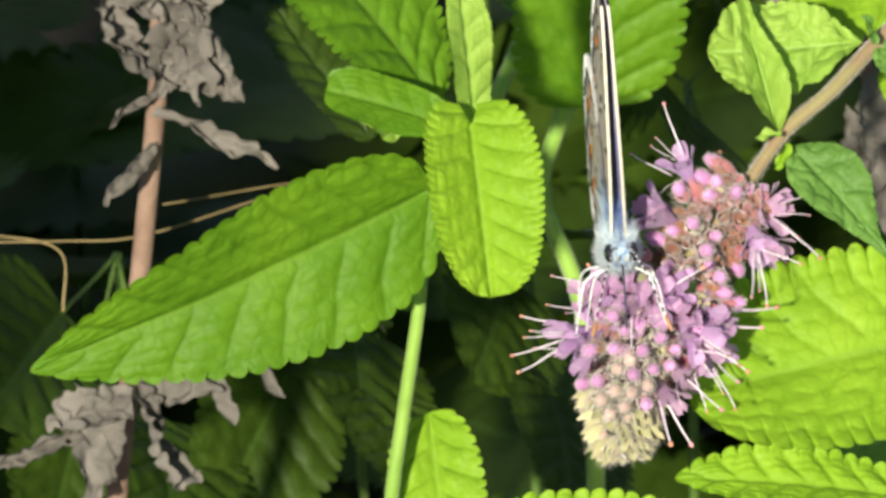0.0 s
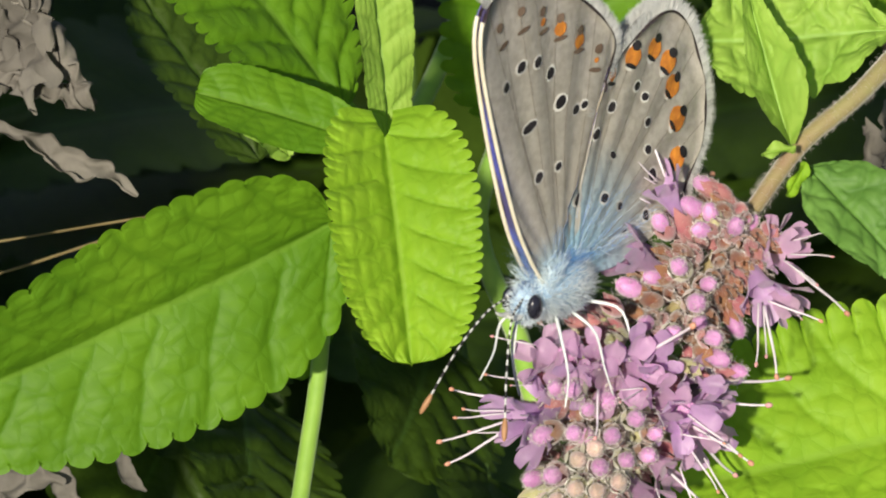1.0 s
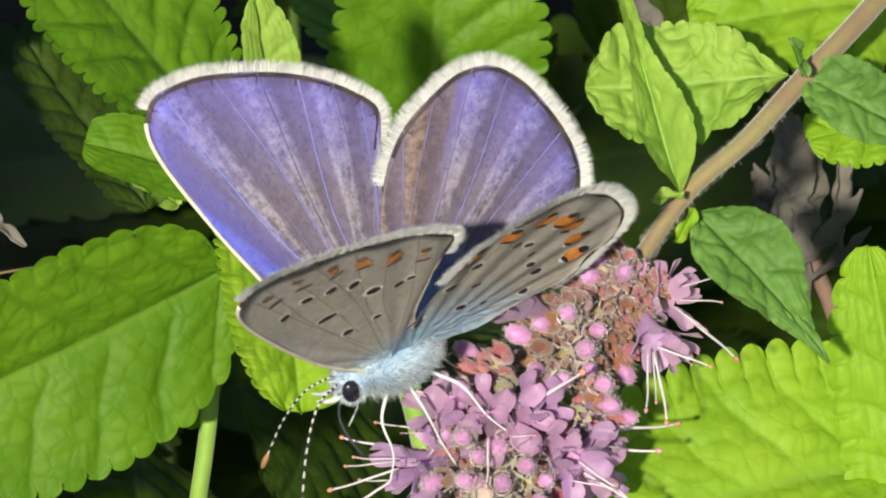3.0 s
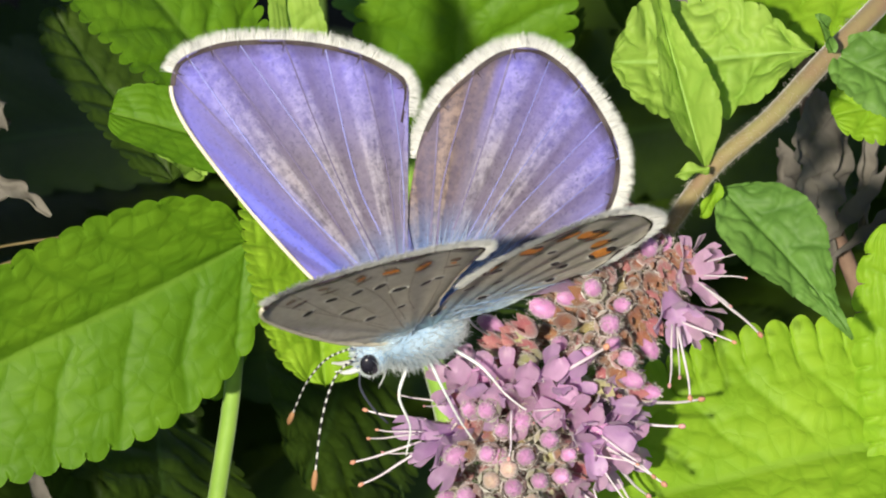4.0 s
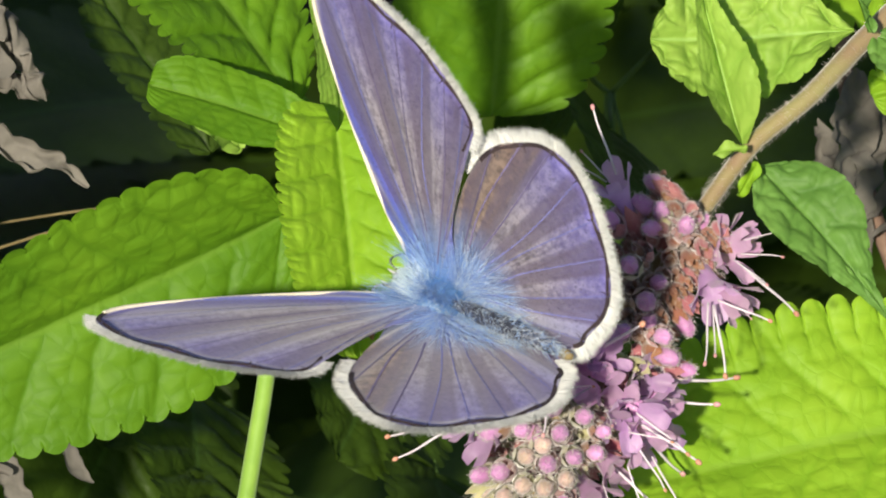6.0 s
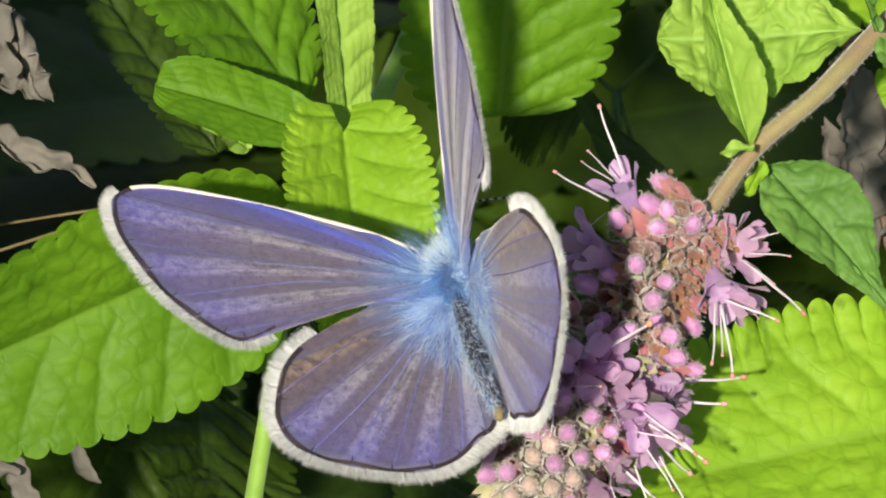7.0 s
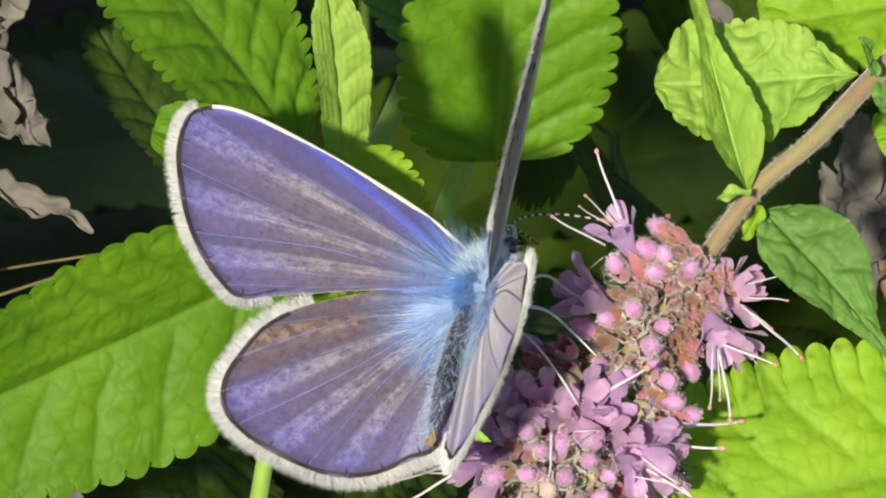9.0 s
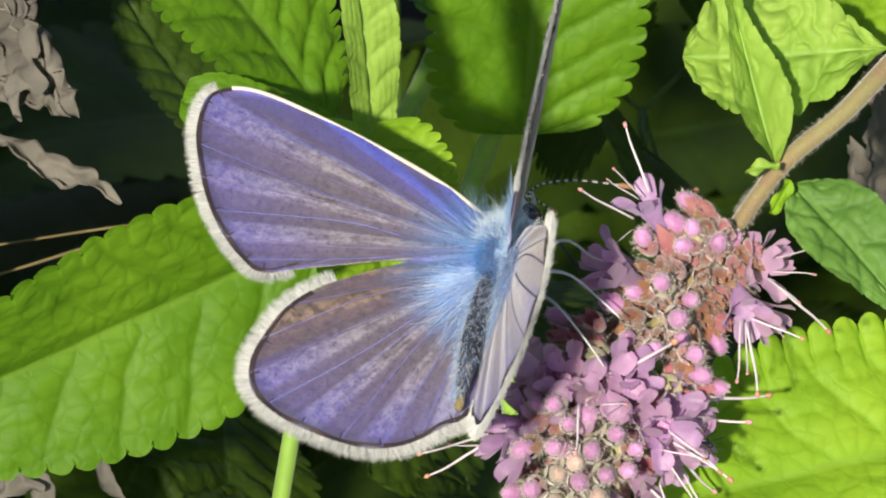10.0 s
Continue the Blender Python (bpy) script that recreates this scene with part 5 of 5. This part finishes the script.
        bits.append((*strip([(e.x - nrm.x * 0.12, e.y - nrm.y * 0.12), (e.x - nrm.x * 0.3, e.y - nrm.y * 0.3), (e.x - nrm.x * 0.55, e.y - nrm.y * 0.55)], 0.10, side, up * 1.3, root, ring, 0.1), 0))
    v, f, ix = joined(*bits)
    part("dark_margin", mesh_of("dark_margin", v, f, MARGIN, smooth=False), wing, None, "dark line inside the fringe")
    if fore:
        pts = closed_curve(outline, 180)
        c = [pts[i] for i in range(0, int(5.2 / len(outline) * 180))]
        v, f = tube([(p.x, p.y * side, 0.0) for p in c], [0.105] * len(c), 6)
        part("costa", mesh_of("costa", v, f, CREAM), wing, None, "cream leading edge")


def fur(name, parent, centre, radii, count, length, mat, seed, ways, spread=0.45, width=0.07, half=None, label="", edge=0.0):
    """Hairs all over an oval body part, combed along ways."""
    rnd = random.Random(seed)
    roots, dirs = [], []
    while len(roots) < count:
        n = Vector((rnd.gauss(0, 1), rnd.gauss(0, 1), rnd.gauss(0, 1))).normalized()
        if half is not None and (n.dot(Vector(half)) < edge or n.x > 0.85):
            continue
        roots.append((centre[0] + n.x * radii[0], centre[1] + n.y * radii[1], centre[2] + n.z * radii[2]))
        dirs.append(n + Vector(ways))
    v, f = hairs(roots, dirs, length, width, spread, seed, 0.2)
    return part(name, mesh_of(name, v, f, mat, smooth=False), parent, None, label)


def leg(parent, hip, knee, ankle, toe):
    v, f = tube(spline([hip, knee, ankle, toe], 12), [0.09, 0.085, 0.08, 0.07, 0.065, 0.06, 0.055, 0.05, 0.045, 0.04, 0.04, 0.035], 6)
    return part("leg", mesh_of("leg", v, f, LEG), parent, None, "thin pale scaly leg")


def antenna(parent, side):
    c = spline([(3.7, 0.3 * side, 0.5), (4.9, 0.65 * side, 0.1), (6.1, 1.3 * side, -1.4), (7.3, 2.1 * side, -3.8)], 60)
    v, f = tube(c, [0.048] * 60, 6, False)
    ix = [(k // 12) % 2 for k in range(len(f))]
    ob = part("antenna", mesh_of("antenna", v, f, [BLACK, WHITE], ix), parent, None, "black antenna ringed with white")
    d = (c[-1] - c[-5]).normalized()
    v, f = blob(0.52, 0.135, 0.135, 8, 8)
    m = axes(d, (0, 0, 1), c[-1])
    part("club", mesh_of("club", v, f, CLUB), ob, m, "rust-brown antenna club")


def butterfly():
    g = thing("butterfly", "small blue butterfly with white-fringed violet wings on the mint flowers", "butterfly")
    for side in (1, -1):
        fw = part("forewing", wing_mesh("forewing", FORE, side, (1.2, 0.0), 16.0, FORE_TOP, FORE_UNDER), g, None, "forewing, violet-blue above, spotted grey-brown below")
        part("fringe", fringe_mesh(FORE, side, 5.6, 12.7, 3, 0.5), fw, None, "white fringe")
        markings(fw, FORE, side, (1.2, 0.0), True)
        hw = part("hindwing", wing_mesh("hindwing", HIND, side, (0.3, 0.0), 11.5, HIND_TOP, HIND_UNDER), g, None, "hindwing, violet-blue above, spotted below")
        part("fringe", fringe_mesh(HIND, side, 2.8, 14.6, 4, 0.6), hw, None, "white fringe")
        markings(hw, HIND, side, (0.3, 0.0), False)
        # long silky hairs over the wing roots
        rnd = random.Random(8)
        for wing, lo, hi, n, x0, mat in ((fw, 0.3, 1.6, 260, 1.2, BLUE_HAIR), (hw, 1.75, 3.1, 700, 0.2, BLUE_HAIR), (hw, 1.9, 3.1, 420, 0.2, GREY_HAIR)):
            roots, dirs = [], []
            for k in range(n):
                a = rnd.uniform(lo, hi)
                r = 0.2 + (1.3 if wing is fw else 1.2 + 3.6 * (a - 1.6) / 1.5) * rnd.random() ** 1.2
                roots.append((x0 + math.cos(a) * r, math.sin(a) * r * side, 0.16))
                dirs.append((math.cos(a), math.sin(a) * side, 0.10))
            v, f = hairs(roots, dirs, 2.2, 0.022, 0.14, 9, 0.10)
            part("hair", mesh_of("hair", v, f, mat, smooth=False), wing, None, "silky blue hair at the wing root" if mat is BLUE_HAIR else "silvery hair streaming over the wing")
        for wing, lo, hi, n, x0, reach in ((fw, 0.3, 1.7, 260, 1.0, 1.0), (hw, 1.5, 3.1, 160, 0.2, 1.2)):
            roots, dirs = [], []
            for k in range(n):
                a = rnd.uniform(lo, hi)
                r = reach * rnd.random() ** 0.8
                roots.append((x0 + math.cos(a) * r, math.sin(a) * r * side, 0.02))
                dirs.append((math.cos(a) * 0.9, math.sin(a) * side * 0.9, -0.45))
            v, f = hairs(roots, dirs, 0.42, 0.026, 0.2, 10, 0.15)
            part("hair", mesh_of("hair", v, f, GREY_HAIR, smooth=False), wing, None, "pale blue-white down under the wing root")
        fw.scale = hw.scale = (0.945, 0.945, 0.945)
        MOVERS.append((side, fw, hw))
    v, f = blob(2.05, 1.15, 1.2, 16, 12, (0.85, 0, 0.2), 0.1)
    th = part("thorax", mesh_of("thorax", v, f, BODY_BLUE), g, None, "thorax under blue and white fur")
    fur("fur", th, (0.7, 0, 0.2), (2.0, 0.45, 1.25), 2600, 0.8, BLUE_FUR, 21, (-1.5, 0, 0.3), 0.24, 0.028, (0, 0, 1), "bright blue fur on the back", 0.5)
    fur("fur", th, (1.3, 0, 0.2), (1.5, 1.1, 1.25), 900, 0.8, GREY_HAIR, 29, (0.1, 0, 0.5), 0.22, 0.028, (0.55, 0, 0.8), "pale tuft behind the head", 0.6)
    fur("fur", th, (0.9, 0, 0.05), (1.95, 1.08, 1.1), 4200, 0.5, GREY_HAIR, 22, (-0.7, 0, 0.1), 0.25, 0.034, (0, 0, -1), "short white fur on the flanks and underside", -0.8)
    v, f = blob(3.7, 0.40, 0.64, 16, 14, (-3.7, 0, 1.05), 0.04)
    ab = part("abdomen", mesh_of("abdomen", v, f, BODY_DARK), g, None, "dark speckled furry abdomen")
    fur("fur", ab, (-3.9, 0, 1.05), (3.6, 0.36, 0.60), 350, 0.6, BLUE_HAIR, 24, (-1.6, 0, 0.2), 0.3, 0.028, (0, 0, 1), "bluish fur")
    fur("fur", ab, (-3.9, 0, 1.05), (3.6, 0.37, 0.62), 600, 0.6, GREY_HAIR, 28, (-1.6, 0, 0.1), 0.3, 0.022, (0, 0, 1), "silvery hair over the abdomen")
    v, f = blob(0.42, 0.24, 0.22, 10, 8, (-7.5, 0, 1.0), 0.2)
    part("tail_tuft", mesh_of("tail_tuft", v, f, STRAW), g, None, "buff tail tip")
    v, f = blob(0.75, 0.8, 0.8, 12, 8, (3.0, 0, 0.05), 0.05)
    hd = part("head", mesh_of("head", v, f, BODY_BLUE), g)
    fur("fur", hd, (3.1, 0, 0.05), (0.75, 0.55, 0.8), 260, 0.3, BLUE_DARK, 25, (0.5, 0, 0.4), 0.3, 0.03, None, "dark blue face hair")
    fur("fur", hd, (3.1, 0, 0.0), (0.74, 0.78, 0.84), 1500, 0.24, GREY_HAIR, 27, (0.3, 0, -0.3), 0.3, 0.035, None, "white beard of hair")
    for side in (1, -1):
        v, f = blob(0.42, 0.30, 0.58, 14, 10, (3.3, 0.68 * side, 0.1))
        part("eye", mesh_of("eye", v, f, EYE), g, None, "glossy black eye")
        antenna(g, side)
        v, f = tube(spline([(3.6, 0.25 * side, -0.3), (4.3, 0.3 * side, -0.2), (4.8, 0.3 * side, 0.1)], 6), [0.12, 0.14, 0.13, 0.1, 0.07, 0.03], 6)
        part("palp", mesh_of("palp", v, f, WHITE), g, None, "white scaly palp")
        leg(g, (1.8, 0.7 * side, -0.8), (2.6, 1.6 * side, -1.4), (2.6, 2.0 * side, -3.0), (3.2, 2.3 * side, -4.2))
        leg(g, (0.8, 0.8 * side, -0.9), (0.7, 2.0 * side, -1.6), (0.5, 2.4 * side, -3.2), (0.2, 2.7 * side, -4.6))
        leg(g, (-0.4, 0.8 * side, -0.8), (-1.2, 2.0 * side, -1.2), (-1.8, 2.3 * side, -3.0), (-2.6, 2.6 * side, -4.4))
    v, f = tube(spline([(3.7, 0, -0.5), (4.0, 0, -1.6), (3.8, 0, -3.0), (3.4, 0, -4.2)], 12), [0.06] * 12, 6)
    part("proboscis", mesh_of("proboscis", v, f, BODY_DARK), g, None, "thin dark proboscis")
    return g


def small_fly():
    """A slim black fly: body along x, wings folded over it."""
    g = thing("small_fly", "tiny slim black fly crawling on the mint flowers", "fly")
    for name, shape, centre in (("abdomen", (0.95, 0.26, 0.26), (-0.9, 0, 0)), ("thorax", (0.45, 0.32, 0.34), (0.25, 0, 0.05)), ("head", (0.24, 0.3, 0.27), (0.85, 0, 0.05))):
        v, f = blob(*shape, 10, 8, centre, 0.08)
        part(name, mesh_of(name, v, f, EYE), g)
    for side in (1, -1):
        v, f = tube(spline([(1.0, 0.1 * side, 0.1), (1.5, 0.4 * side, 0.3), (2.0, 0.5 * side, 0.2)], 8), [0.035] * 8, 5)
        part("antenna", mesh_of("antenna", v, f, BLACK), g)
        v, f = blob(1.1, 0.32, 0.02, 10, 8, (-0.9, 0.25 * side, 0.32))
        part("wing", mesh_of("wing", v, f, FLY_WING), g, None, "smoky clear wing")
        for x in (0.55, 0.2, -0.2):
            v, f = tube(spline([(x, 0.2 * side, -0.1), (x * 1.6, 0.7 * side, 0.1), (x * 2.2, 1.0 * side, -0.6)], 7), [0.04] * 7, 5)
            part("leg", mesh_of("leg", v, f, BLACK), g)
    g.scale = (0.55, 0.55, 0.55)
    return g


MOVERS = []
FLY = butterfly()
GNAT = small_fly()


# ---- how the butterfly turns and opens its wings ----
def motions():
    body, left, right = [], [], []
    wings = {ob: [] for m in MOVERS for ob in m[1:]}
    for t, place, quat, a_left, a_right, h_left, h_right, s_left, s_right, g_left, g_right in FLIGHT:
        body.append((t, FRM @ Matrix.LocRotScale(Vector(place) * MM, Quaternion(quat), None)))
        for side, fore, hind in MOVERS:
            a, h, s, g = (a_left, h_left, s_left, g_left) if side > 0 else (a_right, h_right, s_right, g_right)
            wings[fore].append((t, pose(0, 0.0004 * side, 0.0006, a * side) @ pose(0, 0, 0, 0, 0, -s * side)))
            wings[hind].append((t, pose(0, 0.0004 * side, 0.0006, (a + h) * side) @ pose(0, 0, -0.00012, 0, 0, -g * side)))
    walk(FLY, body)
    crawl = []
    for t, place, turn in ((0.0, (5.58, -8.19, 1.50), 200), (3.5, (5.56, -8.05, 2.00), 215), (6.0, (5.79, -8.17, 2.40), 260), (6.8, (6.50, -8.03, 3.00), 330), (7.3, (7.03, -8.52, 3.20), 352), (7.6, (7.11, -8.47, 3.20), 350), (8.0, (7.29, -8.89, 3.00), 325), (8.5, (7.45, -9.10, 2.80), 318), (9.2, (7.50, -9.15, 2.80), 315), (10.0, (7.45, -9.10, 2.80), 318)):
        crawl.append((t, FRM @ Matrix.LocRotScale(Vector(place) * MM, Euler((0.3, 0.0, radians(turn))), None)))
    walk(GNAT, crawl)
    for ob, rows in wings.items():
        walk(ob, rows)


motions()
